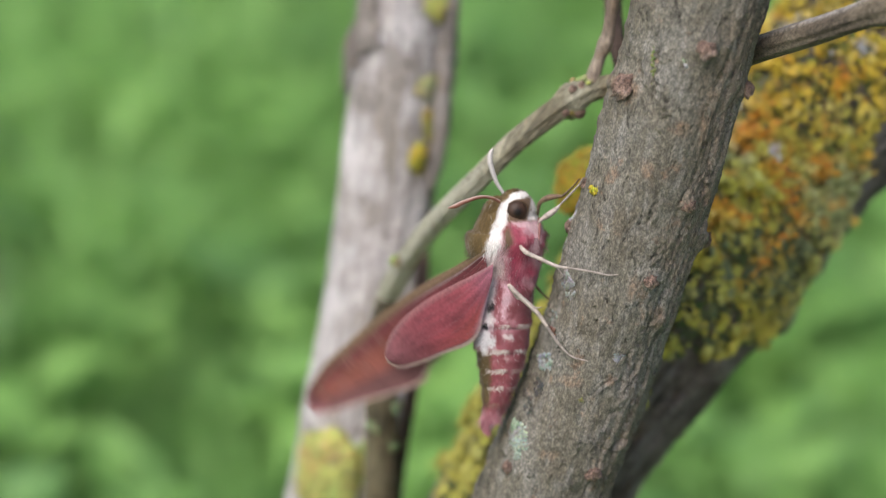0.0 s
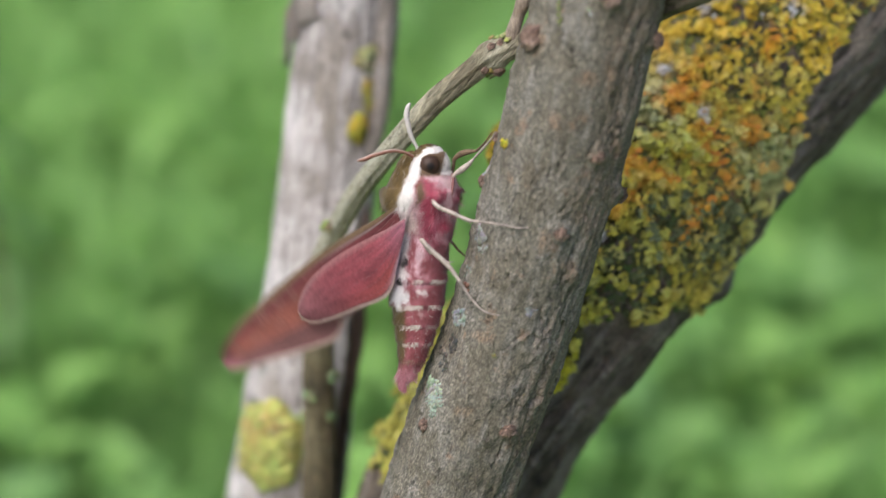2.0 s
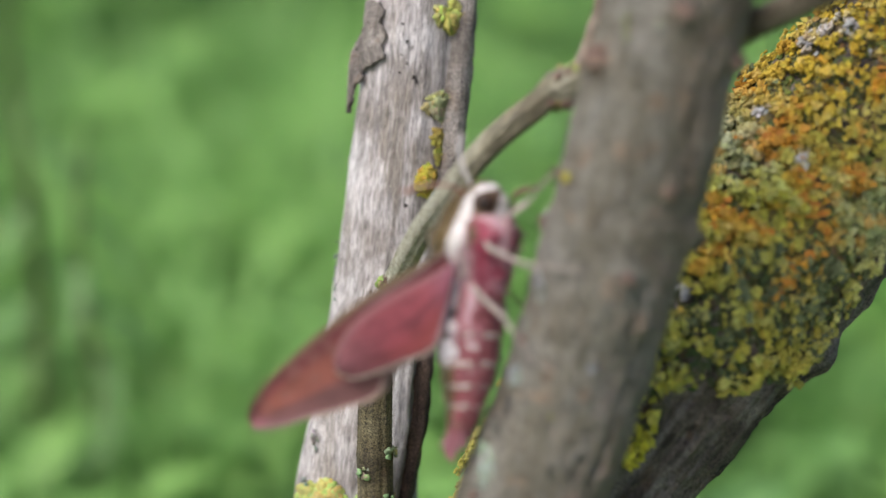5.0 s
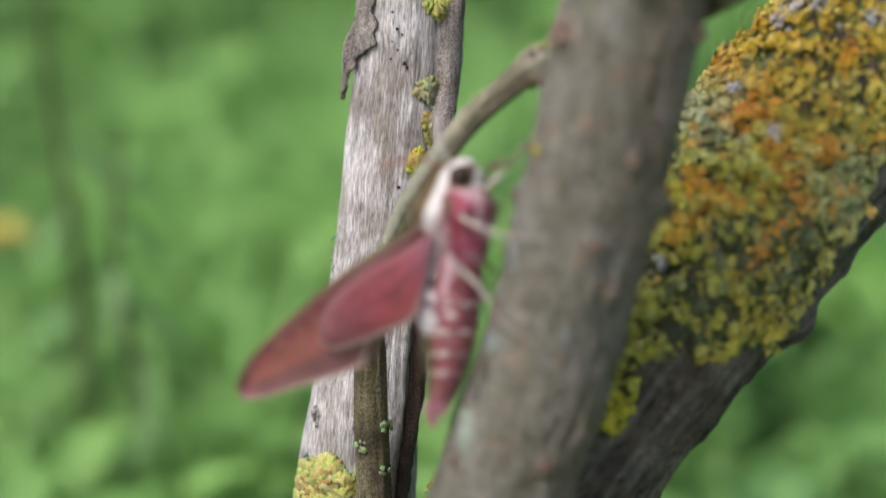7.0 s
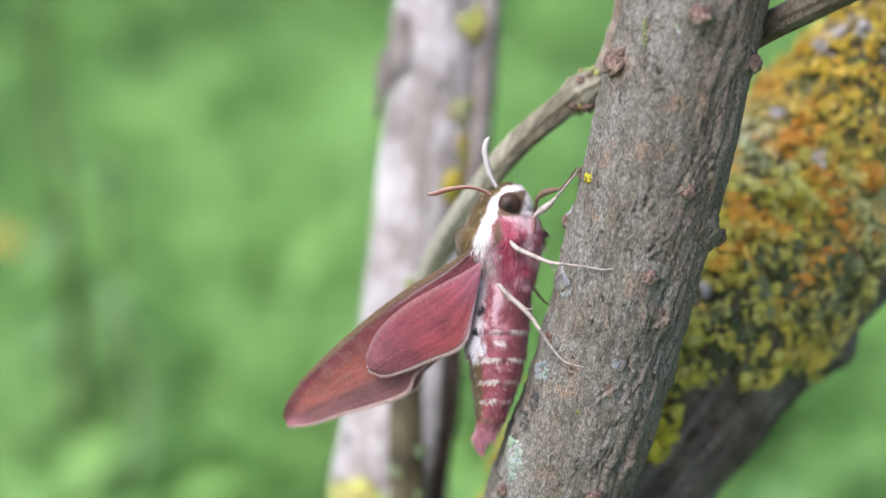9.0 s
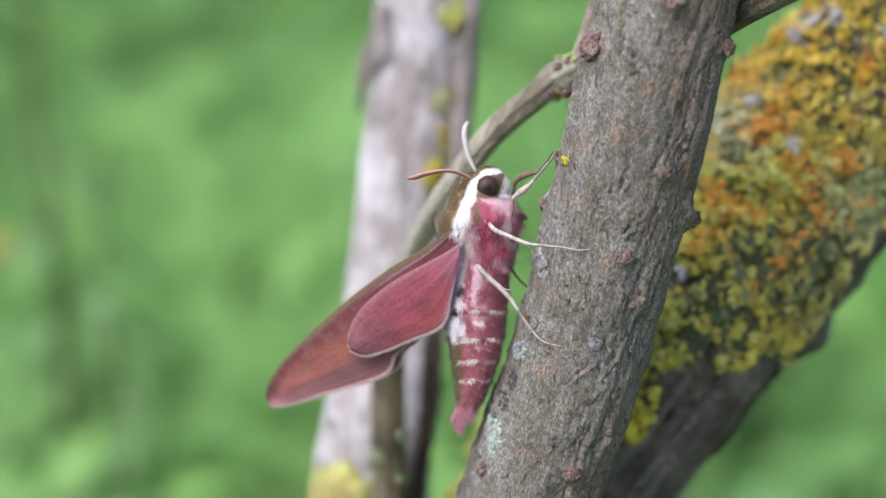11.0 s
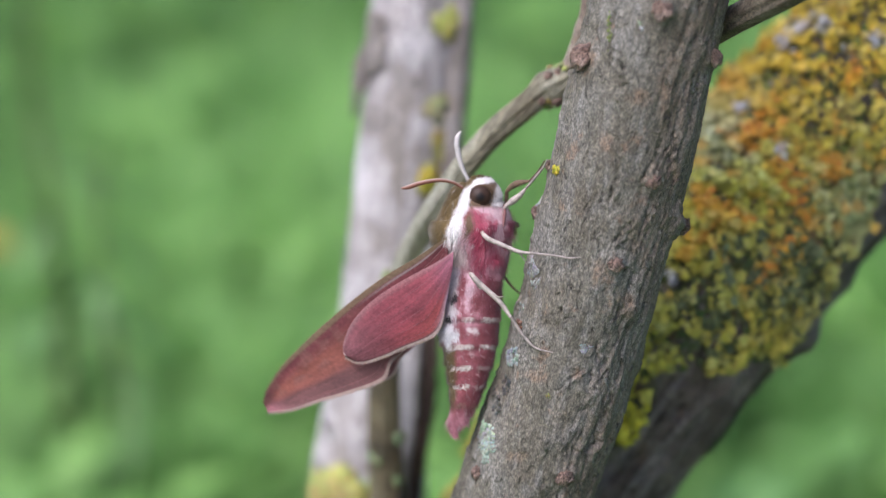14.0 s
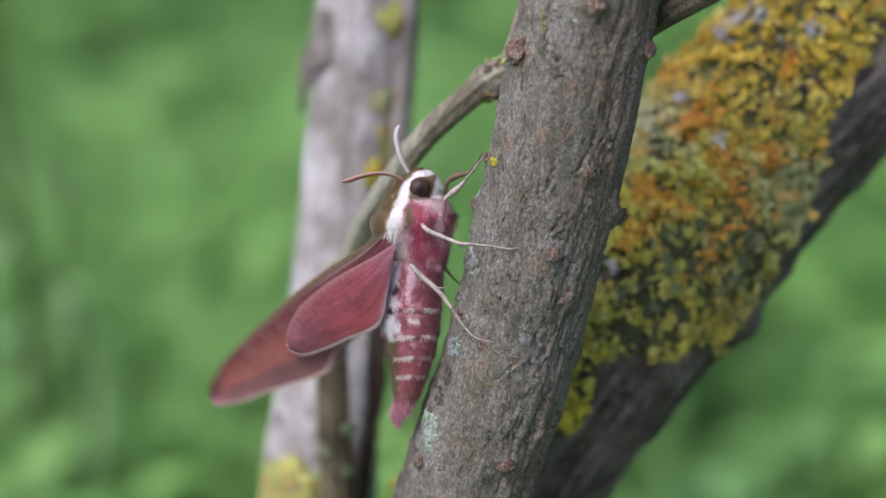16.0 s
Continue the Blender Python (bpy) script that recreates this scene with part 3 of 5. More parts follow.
STEM = Stem([(-4, -214, 108, 5), (-5, -110, 78, 3.5), (-3.4, -60, 62, 2.8), (-3.1, -39, 57, 2.6), (-3.3, -28, 54.2, 2.5), (-3.3, -18, 51.5, 2.3), (-3.2, -13, 50.5, 2.0), (-2.7, -9.5, 49, 1.5)], 420, 84,
            lambda s, i, phi: 0.14 * fbm(phi * 2, math.cos(phi), s.length[i] * 0.1, 3) + 0.13 * wart(s, i, phi) + 0.07 * math.cos(8 * phi) + lump(s.axis[i][2] + 28.3, 0.15, 1.2))


def strip_shape(s, i, phi):
    return 0.5 * fbm(phi * 2.5, math.cos(phi), s.length[i] * 0.06, 3) + 0.3 * fbm(phi * 6, 2 * math.cos(phi), s.length[i] * 0.35, 2)


# torn bark beside the bare wood
STRIPS = [
    ("bark_strip", BARK_RED, "strip of torn red-brown bark", [(-1.5, -62, 68, 1.3), (0.3, -39.6, 63.5, 1.6), (2.0, -28, 63, 1.7), (3.3, -18.6, 63, 1.6), (4.2, -8, 64, 1.3), (4.8, 0, 66, 0.6)]),
    ("bark_strip", BARK_PALE, "strip of pale split wood", [(-2.2, -62, 66, 0.8), (-0.9, -39.6, 62, 0.9), (0.0, -30, 61.2, 1.1), (0.9, -18.6, 61, 1.3), (1.8, -8, 62, 1.2), (2.4, 0, 64, 0.6)]),
    ("bark_strip", BARK_OLD, "strip of dark bark left on the bare wood", [(4.6, 4, 65.5, 0.6), (6.0, 10, 65, 1.7), (7.4, 18, 65.5, 2.0), (8.3, 28, 66.5, 2.2), (8.8, 38, 67, 2.3), (10, 60, 68, 2.2)]),
]

BRANCHLET = [(23.4, 24.8, 18.4, 1.3), (24.0, 27.2, 18.2, 1.1), (24.9, 30.0, 18.0, 0.95), (25.6, 31.8, 17.9, 1.2), (26.1, 33.6, 17.8, 1.0), (26.6, 37.5, 17.6, 0.95), (27.8, 44, 17, 1.0), (29, 60, 15, 0.8)]
FAR_SHOOT = [(33, 20, 27, 1.6), (31, 27, 28, 1.5), (29.5, 33, 29, 1.4), (29.3, 41, 30, 1.35), (30.5, 62, 30, 1.0)]


def knob(size, seed, scales=5):
    """A scaly bud: overlapping pointed scales round a core, its tip along z."""
    rnd = random.Random(seed)
    verts, faces = [], []
    n, m = 9, 14
    for i in range(n):
        t = i / (n - 1)
        for j in range(m):
            a = 2 * math.pi * j / m
            r = math.sin(math.pi * (0.25 + 0.72 * t)) ** 0.9 * (1 + 0.24 * math.cos(scales * a + 6 * t) * (0.4 + t)) * (1 + rnd.uniform(-0.16, 0.16))
            verts.append((size * r * math.cos(a), size * r * math.sin(a), size * (1.25 * t - 0.3 + rnd.uniform(-0.06, 0.06))))
    for i in range(n - 1):
        for j in range(m):
            k = (j + 1) % m
            faces.append((i * m + j, i * m + k, i * m + m + k, i * m + m + j))
    faces += [tuple(range(m))[::-1], tuple(range((n - 1) * m, n * m))]
    return [tuple(c * MM for c in v) for v in verts], faces


def on_stem(stem, x, z, sink=0.0, lean=(0, 0, 0)):
    """A pose on the stem's surface at x, z: its z axis points outwards."""
    i, phi = stem.find(x, z)
    p, d = stem.point(i, phi)
    n = (Vector(d) + Vector(lean)).normalized()
    m = n.to_track_quat("Z", "Y").to_matrix().to_4x4()
    return Matrix.Translation((Vector(p) - n * sink) * MM) @ m


def add_buds(main, twig):
    buds = [(MAIN, 24.4, 26.4, 1.5, (-0.3, 0, 0.5)), (MAIN, 28.6, -0.9, 0.85, (0.2, 0, 0.9)), (MAIN, 21.8, -29.6, 0.95, (-0.2, 0, 0.6)), (MAIN, 41.4, 26.2, 0.95, (0.6, 0, 0.5)), (MAIN, 38.0, 4.0, 0.9, (0.4, 0, -0.2)),
            (MAIN, 33.3, 9.9, 0.8, (-0.4, 0, 0.4)), (MAIN, 34.4, 32.0, 1.1, (0, 0, 0.8)), (MAIN, 18.0, 6.2, 0.85, (-0.6, 0, 0.2)), (MAIN, 10.0, -29.5, 0.75, (-0.7, 0, 0.3)), (MAIN, 20.2, 12.2, 0.7, (-0.8, 0, 0.6))]
    for k, (stem, x, z, size, lean) in enumerate(buds):
        v, f = knob(1.35 * size, k, 4 + k % 3)
        part("bud", v, f, BUD_BROWN, main, "small reddish-brown scaly bud" if k == 0 else "", at=on_stem(stem, x, z, 0.35 * size, lean))
    for k, (x, z, size, lean) in enumerate(((21.6, 22.2, 1.0, (0.1, 0, -1.2)), (20.9, 25.0, 0.7, (-0.4, 0, 1.2)), (22.6, 26.4, 0.75, (-0.4, 0, 1.0)), (20.0, 21.8, 0.7, (0.5, -0.3, -1.0)), (21.8, 25.6, 0.6, (-0.8, -0.6, 0.8)), (-2.0, -2.6, 0.9, (-0.9, 0, 0.3)))):
        v, f = knob(size, 30 + k, 5)
        part("bud", v, f, BUD_BROWN, twig, "dry scaly bud at a node" if k == 0 else "", at=on_stem(TWIG, x, z, 0.2, lean))


# ---- lichen
GOLD, LIME, OLIVE, ASH, AMBER = (0.52, 0.35, 0.018), (0.43, 0.42, 0.04), (0.095, 0.108, 0.035), (0.36, 0.385, 0.235), (0.50, 0.225, 0.014)


def lobe(out, p, n, size, colour, rnd, cup=0.2, tip=1.0, m=8, ruffle=0.0):
    """A crinkled lobe with a raised rim, its edge turned down to the bark."""
    verts, faces, tints = out
    n = (Vector(n) + tip * Vector((rnd.uniform(-0.45, 0.45), rnd.uniform(-0.3, 0.3), rnd.uniform(-0.45, 0.45)))).normalized()
    a = n.orthogonal().normalized()
    b = n.cross(a)
    k, turn = len(verts), rnd.uniform(0, 6.28)
    verts.append(tuple((Vector(p) + n * size * 0.10) * MM))
    # shading put into the tints: light rim, darker hollow, dark turned-down edge
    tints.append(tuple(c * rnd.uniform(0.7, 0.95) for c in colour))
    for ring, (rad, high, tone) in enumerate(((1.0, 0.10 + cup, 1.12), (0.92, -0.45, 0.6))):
        for j in range(m):
            t = turn + 2 * math.pi * j / m
            r = size * rad * (1 + 0.28 * math.sin(3 * t + p[0]) + 0.16 * math.sin(5 * t + p[2]) + ruffle * math.sin(7 * t + 3 * p[0]))
            q = Vector(p) + (a * math.cos(t) + b * math.sin(t)) * r + n * size * (high + (0.18 * math.sin(4 * t + p[1]) + 0.6 * ruffle * math.sin(6 * t + p[2]) if ring == 0 else 0))
            verts.append(tuple(q * MM))
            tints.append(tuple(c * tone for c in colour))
    for j in range(m):
        c, d = 1 + j, 1 + (j + 1) % m
        faces += [(k, k + c, k + d), (k + c, k + c + m, k + d + m, k + d)]


# where each colour of the crust grows: x, z, spread in x and z, colour, strength
LICHEN_FIELDS = [(63, 28, 12, 8, GOLD, 1.3), (52, 24, 5, 4, (0.50, 0.33, 0.05), 0.9), (45, 18.5, 4, 4.5, ASH, 3.0), (47, 13, 3, 2.5, ASH, 0.9), (43, 11, 5, 4, LIME, 1.2), (51, 9.5, 5, 3, LIME, 0.8), (66, 17, 5, 4, (0.37, 0.32, 0.03), 1.0),
                 (66, 8, 5, 5, (0.31, 0.34, 0.16), 2.0), (65, 21, 4, 2, (0.33, 0.36, 0.2), 0.6), (41.5, 1, 4, 2.5, (0.46, 0.40, 0.05), 1.1), (49, -11.5, 5, 4, (0.34, 0.30, 0.035), 1.2), (46, -5, 3, 2, (0.38, 0.38, 0.08), 0.8),
                 (36, -14, 5, 3.5, (0.34, 0.34, 0.05), 1.0), (33, -23, 4, 6, (0.43, 0.40, 0.02), 1.4), (78, 36, 8, 8, (0.40, 0.33, 0.05), 1.0)]
LICHEN_GAPS = [(41.5, -7, 3, 2), (44.5, -8.6, 2, 2), (49.4, -2, 5, 3.5), (56, -4.5, 5, 4), (43.6, -14.8, 2, 1.5), (61, 25, 4, 0.7), (58, 0, 4, 3)]
ORANGE_SPOTS = [(44.2, 8.1), (47.3, 4.9), (50.5, 16.6), (53.7, 19.7), (56.8, 8.4), (58.1, 4.8), (55.0, 12.1), (43.7, 2.2), (51.5, -2.5), (48.5, 25.5), (55, 0.5), (45.8, 6.5), (52.4, 17.4), (62, 13), (66, 26)]
WHITE_FLECKS = [(50.6, 21.5, 0.9), (55.0, 14.8, 1.0), (59.2, 33.2, 1.3), (62.3, 33.2, 1.3), (65.0, 29.6, 1.0), (69.5, 30.4, 1.1), (57.8, 30.5, 0.8), (38.6, -3.7, 1.2)]


def near(x, z, sx, sz, rx, rz):
    return math.exp(-(((x - sx) / rx) ** 2) - ((z - sz) / rz) ** 2)


def lichen_colour(x, z, rnd):
    """The crust's colour: fields with ragged borders, orange clusters, pale flecks, painted dark gaps."""
    wx, wz = x + 2.2 * fbm(x * 0.3, z * 0.3, 3, 2), z + 2.2 * fbm(x * 0.3, z * 0.3, 8, 2)
    total, c = 0.25, (0.25 * 0.36, 0.25 * 0.34, 0.25 * 0.07)
    for sx, sz, rx, rz, tint, amount in LICHEN_FIELDS:
        f = amount * near(wx, wz, sx, sz, rx, rz)
        total += f
        c = tuple(a + f * b for a, b in zip(c, tint))
    c = tuple(a / total for a in c)
    speck = fbm(x * 0.7, z * 0.7, 6.0, 2)
    c = mix(c, ASH, (0.2 + 0.4 * near(x, z, 46, 14, 7, 9)) * smooth(0.15, 0.3, speck))
    c = mix(c, (0.26, 0.24, 0.04), 0.45 * smooth(-0.15, -0.34, speck))
    c = mix(c, AMBER, clamp(0.9 * max(near(wx, wz, sx, sz, 1.7, 1.4) for sx, sz in ORANGE_SPOTS) + 0.5 * smooth(0.24, 0.4, fbm(x * 0.5 + 9, z * 0.5, 1.0, 2)) * smooth(-12, -2, z)))
    # near-black lobes in the gaps: their shade is put into the colour
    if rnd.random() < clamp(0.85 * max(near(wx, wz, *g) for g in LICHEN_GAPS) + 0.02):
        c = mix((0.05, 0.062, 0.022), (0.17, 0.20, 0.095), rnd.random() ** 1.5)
    for fx, fz, size in WHITE_FLECKS:
        c = mix(c, (0.40, 0.39, 0.39), smooth(size + 0.5, size - 0.5, math.hypot(x - fx, z - fz) + 0.8 * speck))
    tone = rnd.uniform(0.75, 1.35)
    return tuple(v * tone for v in c)


def lichen_cover(x, z, q):
    """Above 0 where the thick branch is overgrown; q: -1 upper edge, 1 lower edge."""
    if z < -27:
        return -0.74 + 0.22 * fbm(x * 0.3, z * 0.3, 1, 2) - q
    low = np.interp(x, (30, 33, 35.5, 36.5, 41, 48, 54, 58, 62, 68.7, 70, 71.5, 74, 80, 92), (-30, -27.5, -22, -17.5, -15.7, -16.7, -16, -10, -5, 6, 11, 18, 23, 30, 44))
    return z - low + 1.6 * fbm(x * 0.35, z * 0.35, 5, 2)


def add_lichen(branch, pale, stem, stub, twig):
    rnd = random.Random(21)
    out = ([], [], [])
    spots = []
    lo, hi = LICHENED.find(18, -50)[0], LICHENED.find(92, 46)[0]
    for k in range(46000):
        i = rnd.randint(lo, hi)
        phi = rnd.uniform(-0.5, math.pi + 0.7)
        p, d = LICHENED.point(i, phi)
        if lichen_cover(p[0], p[2], math.cos(phi)) < 0 or (math.sin(phi) < 0 and math.cos(phi) > 0):
            continue
        # cushions of crust with gaps between them
        hill = fbm(p[0] * 0.36, p[1] * 0.36, p[2] * 0.36 + 4, 3)
        gap = max(near(p[0], p[2], *g) for g in LICHEN_GAPS)
        if k % 4 == 0:
            # grey-green underlayer, its tint darkened to stand for shade between the cushions
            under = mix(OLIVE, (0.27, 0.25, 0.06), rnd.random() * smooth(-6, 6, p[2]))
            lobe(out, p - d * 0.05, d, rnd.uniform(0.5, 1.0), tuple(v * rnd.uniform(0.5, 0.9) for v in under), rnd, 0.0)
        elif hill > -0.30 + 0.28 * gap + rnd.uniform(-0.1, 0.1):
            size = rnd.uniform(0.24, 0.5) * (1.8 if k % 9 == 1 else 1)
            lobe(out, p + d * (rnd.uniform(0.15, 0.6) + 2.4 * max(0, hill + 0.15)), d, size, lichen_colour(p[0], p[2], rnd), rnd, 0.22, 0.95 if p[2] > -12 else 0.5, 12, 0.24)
    for _ in range(4000):
        sx, sz = ORANGE_SPOTS[rnd.randrange(len(ORANGE_SPOTS))]
        i, phi = LICHENED.find(sx + rnd.gauss(0, 1.3), sz + rnd.gauss(0, 1.2))
        if len(spots) < 130 and 0.3 < phi < 2.9:
            p, d = LICHENED.point(i, phi)
            hill = fbm(p[0] * 0.36, p[1] * 0.36, p[2] * 0.36 + 4, 3)
            spots.append((p + d * (0.65 + 2.4 * max(0, hill + 0.15)), d, rnd.uniform(0.3, 0.8)))
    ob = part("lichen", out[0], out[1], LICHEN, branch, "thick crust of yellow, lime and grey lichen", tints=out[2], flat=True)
    tagged(ob, kind="stuff")
    # orange fruiting discs
    m, cup = 12, []
    for rad, high in ((0.0, 0.05), (0.72, 0.12), (1.0, 0.36), (1.06, 0.20), (0.7, -0.5)):
        cup += [(rad * math.cos(2 * math.pi * j / m) * MM, rad * math.sin(2 * math.pi * j / m) * MM * (0.9 + 0.1 * math.cos(j)), high * MM) for j in range(m if rad else 1)]
    faces = [(0, 1 + j, 1 + (j + 1) % m) for j in range(m)]
    for r in range(3):
        o = 1 + r * m
        faces += [(o + j, o + m + j, o + m + (j + 1) % m, o + (j + 1) % m) for j in range(m)]
    first = None
    for p, d, size in spots:
        n = (Vector(d) + Vector((rnd.uniform(-0.4, 0.4), -0.2, rnd.uniform(-0.2, 0.4)))).normalized()
        at = Matrix.Translation(Vector(p) * MM) @ n.to_track_quat("Z", "Y").to_matrix().to_4x4() @ Matrix.Diagonal((size, size * rnd.uniform(0.6, 1.0), size, 1))
        if first is None:
            first = part("fruiting_disc", cup, faces, DISC, branch, "orange fruiting disc of the lichen", at=at)
        else:
            ob = new("fruiting_disc", first.data)
            ob.parent, ob.matrix_basis = branch, at
    # the short stub beside it
    out = ([], [], [])
    for _ in range(2200):
        i, phi = rnd.randint(16, 59), rnd.uniform(0, 6.28)
        p, d = STUB.point(i, phi)
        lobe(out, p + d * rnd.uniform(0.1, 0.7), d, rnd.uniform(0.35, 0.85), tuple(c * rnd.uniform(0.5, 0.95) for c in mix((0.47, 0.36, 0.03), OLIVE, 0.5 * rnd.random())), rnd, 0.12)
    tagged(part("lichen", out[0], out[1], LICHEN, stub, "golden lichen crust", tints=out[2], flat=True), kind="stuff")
    # leafy patches on the dead branch
    leafy = ((5.6, 23.3, 1.5, 1.8, 26, (0.30, 0.34, 0.15), 0.95), (6.5, 20.8, 0.5, 1.2, 12, ASH, 0.5), (5.3, 17.2, 0.6, 2.4, 24, (0.27, 0.25, 0.05), 0.7), (3.4, 12.0, 1.1, 1.9, 34, (0.36, 0.31, 0.035), 0.75), (7.6, 36.6, 2.6, 1.9, 40, (0.38, 0.38, 0.10), 1.05),
             (-11.0, -40.5, 4.6, 6.8, 260, (0.34, 0.34, 0.10), 1.25), (-5.2, -38.0, 1.2, 3.4, 26, (0.30, 0.32, 0.11), 0.8), (-13.2, -34, 0.8, 1.0, 10, (0.2, 0.22, 0.19), 0.35), (-12.0, -27.0, 0.4, 1.4, 12, (0.2, 0.22, 0.19), 0.3), (-9.3, -2.0, 0.3, 5.0, 14, (0.2, 0.22, 0.19), 0.25))
    for x, z, rx, rz, count, colour, grow in leafy:
        out = ([], [], [])
        for k in range(count):
            r, a = math.sqrt((k + 0.5) / count), 2.4 * k + rnd.uniform(-0.4, 0.4)
            i, phi = PALE.find(x + rx * r * math.cos(a), z + rz * r * math.sin(a))
            p, d = PALE.point(i, phi)
            lobe(out, p + d * (0.6 - 0.35 * r + rnd.uniform(0, 0.2)), d, grow * rnd.uniform(0.5, 1.25), tuple(c * rnd.uniform(0.75, 1.15) for c in colour), rnd, 0.1, 0.45, 18, 0.2)
        ob = part("lichen", out[0], out[1], LICHEN, pale, "patch of yellow-green leafy lichen", tints=out[2])
        tagged(ob, kind="stuff")
    # bore holes of beetles: near-black knobs on the surface stand for their shaded depth
    for x, z, size in ((0.6, 32.9, 0.26), (1.1, 27.7, 0.3), (0.0, 35.5, 0.22), (1.7, 27.5, 0.34), (2.1, 27.0, 0.26), (0.6, 29.6, 0.24), (-0.5, 28.1, 0.2), (1.4, 32.0, 0.2), (3.0, 29.0, 0.24), (0.7, 8.2, 0.3), (1.0, 8.6, 0.24), (-0.2, 31.0, 0.16), (1.9, 34.5, 0.2), (-4.2, -4.6, 0.2)):
        out = ([], [], [])
        i, phi = PALE.find(x, z)
        p, d = PALE.point(i, phi)
        lobe(out, p + d * 0.06, d, size, (0.022, 0.017, 0.014), rnd, 0.0, 0.0)
        part("bore_hole", out[0], out[1], LICHEN, pale, "small dark knob standing for a shaded beetle hole", tints=out[2])
    # tufts of leafy lichen round the twig's node
    for x, z, count, grow in ((21.6, 27.0, 12, 0.45), (22.6, 26.4, 12, 0.4), (20.6, 21.6, 9, 0.35), (-2.4, -2.8, 16, 0.55)):
        out = ([], [], [])
        for _ in range(count):
            i, phi = TWIG.find(x + rnd.uniform(-0.6, 0.6), z + rnd.uniform(-0.6, 0.6))
            p, d = TWIG.point(i, phi)
            lobe(out, p + d * rnd.uniform(0.1, 0.5), d, grow * rnd.uniform(0.5, 1.2), tuple(c * rnd.uniform(0.7, 1.2) for c in (0.27, 0.31, 0.10)), rnd, 0.2, 0.9, 10, 0.2)
        part("lichen", out[0], out[1], LICHEN, twig, "tuft of green lichen", tints=out[2])
    # tufts on the slim stem
    for x, z, count, grow in ((-1.0, -28.0, 16, 0.5), (-4.6, -30.8, 10, 0.45), (-1.2, -34.5, 7, 0.35)):
        out = ([], [], [])
        for _ in range(count):
            i, phi = STEM.find(x + rnd.uniform(-0.7, 0.7), z + rnd.uniform(-0.7, 0.7))
            p, d = STEM.point(i, phi)
            lobe(out, p + d * rnd.uniform(0.1, 0.5), d, grow * rnd.uniform(0.5, 1.2), tuple(c * rnd.uniform(0.7, 1.2) for c in (0.24, 0.28, 0.15)), rnd)
        part("lichen", out[0], out[1], LICHEN, stem, "tuft of grey-green lichen", tints=out[2])


def add_crust(main):
    """Small flecks of crust lichen on the grey branch."""
    rnd = random.Random(8)
    mint, grey_green, yellow = (0.23, 0.275, 0.225), (0.155, 0.18, 0.15), (0.36, 0.29, 0.02)
    for x, z, rx, rz, count, size, colour, sink in ((11.5, -25.4, 0.85, 2.3, 60, 0.7, mint, 0.0), (15.0, -13.6, 0.9, 1.2, 70, 0.28, (0.21, 0.245, 0.225), 0.2), (18.1, -2.3, 0.6, 2.1, 50, 0.42, (0.25, 0.255, 0.24), 0.0),
                                                    (20.9, 11.5, 0.4, 0.45, 16, 0.32, yellow, 0.25), (17.9, 7.6, 0.7, 0.8, 36, 0.32, (0.24, 0.275, 0.25), 0.35), (24.8, -12.6, 0.8, 0.7, 16, 0.35, (0.19, 0.205, 0.195), 0.0), (19.6, -18.8, 0.45, 0.5, 12, 0.2, (0.18, 0.19, 0.05), 0.0),
                                                    (16.0, -7.0, 0.5, 0.8, 20, 0.22, grey_green, 0.1), (14.0, -17.8, 0.6, 1.6, 40, 0.3, (0.05, 0.05, 0.045), 0.1), (31.8, 29.8, 0.3, 0.6, 10, 0.3, mint, 0.0), (27.6, 29.5, 0.25, 2.6, 26, 0.22, (0.13, 0.16, 0.05), 0.1), (15.9, -9.3, 0.35, 0.7, 14, 0.3, (0.16, 0.09, 0.06), 0.2), (12.8, -20.0, 0.4, 1.8, 30, 0.3, (0.07, 0.065, 0.06), 0.25), (17.6, 3.5, 0.4, 3.0, 26, 0.25, (0.26, 0.26, 0.24), 0.1), (24.0, -24.5, 0.3, 0.2, 5, 0.2, (0.2, 0.19, 0.03), 0.0)):
        out = ([], [], [])
        for _ in range(count):
            r, a = math.sqrt(rnd.random()), rnd.uniform(0, 6.28)
            i, phi = MAIN.find(x + rx * r * math.cos(a), z + rz * r * math.sin(a))
            p, d = MAIN.point(i, phi)
            lobe(out, p + d * (sink * rnd.random() - 0.12 * size), d, size * rnd.uniform(0.5, 1.2), tuple(c * rnd.uniform(0.8, 1.15) for c in colour), rnd, 0.0, 0.12, 14, 0.25)
        part("lichen", out[0], out[1], LICHEN, main, "small fleck of crust lichen", tints=out[2])


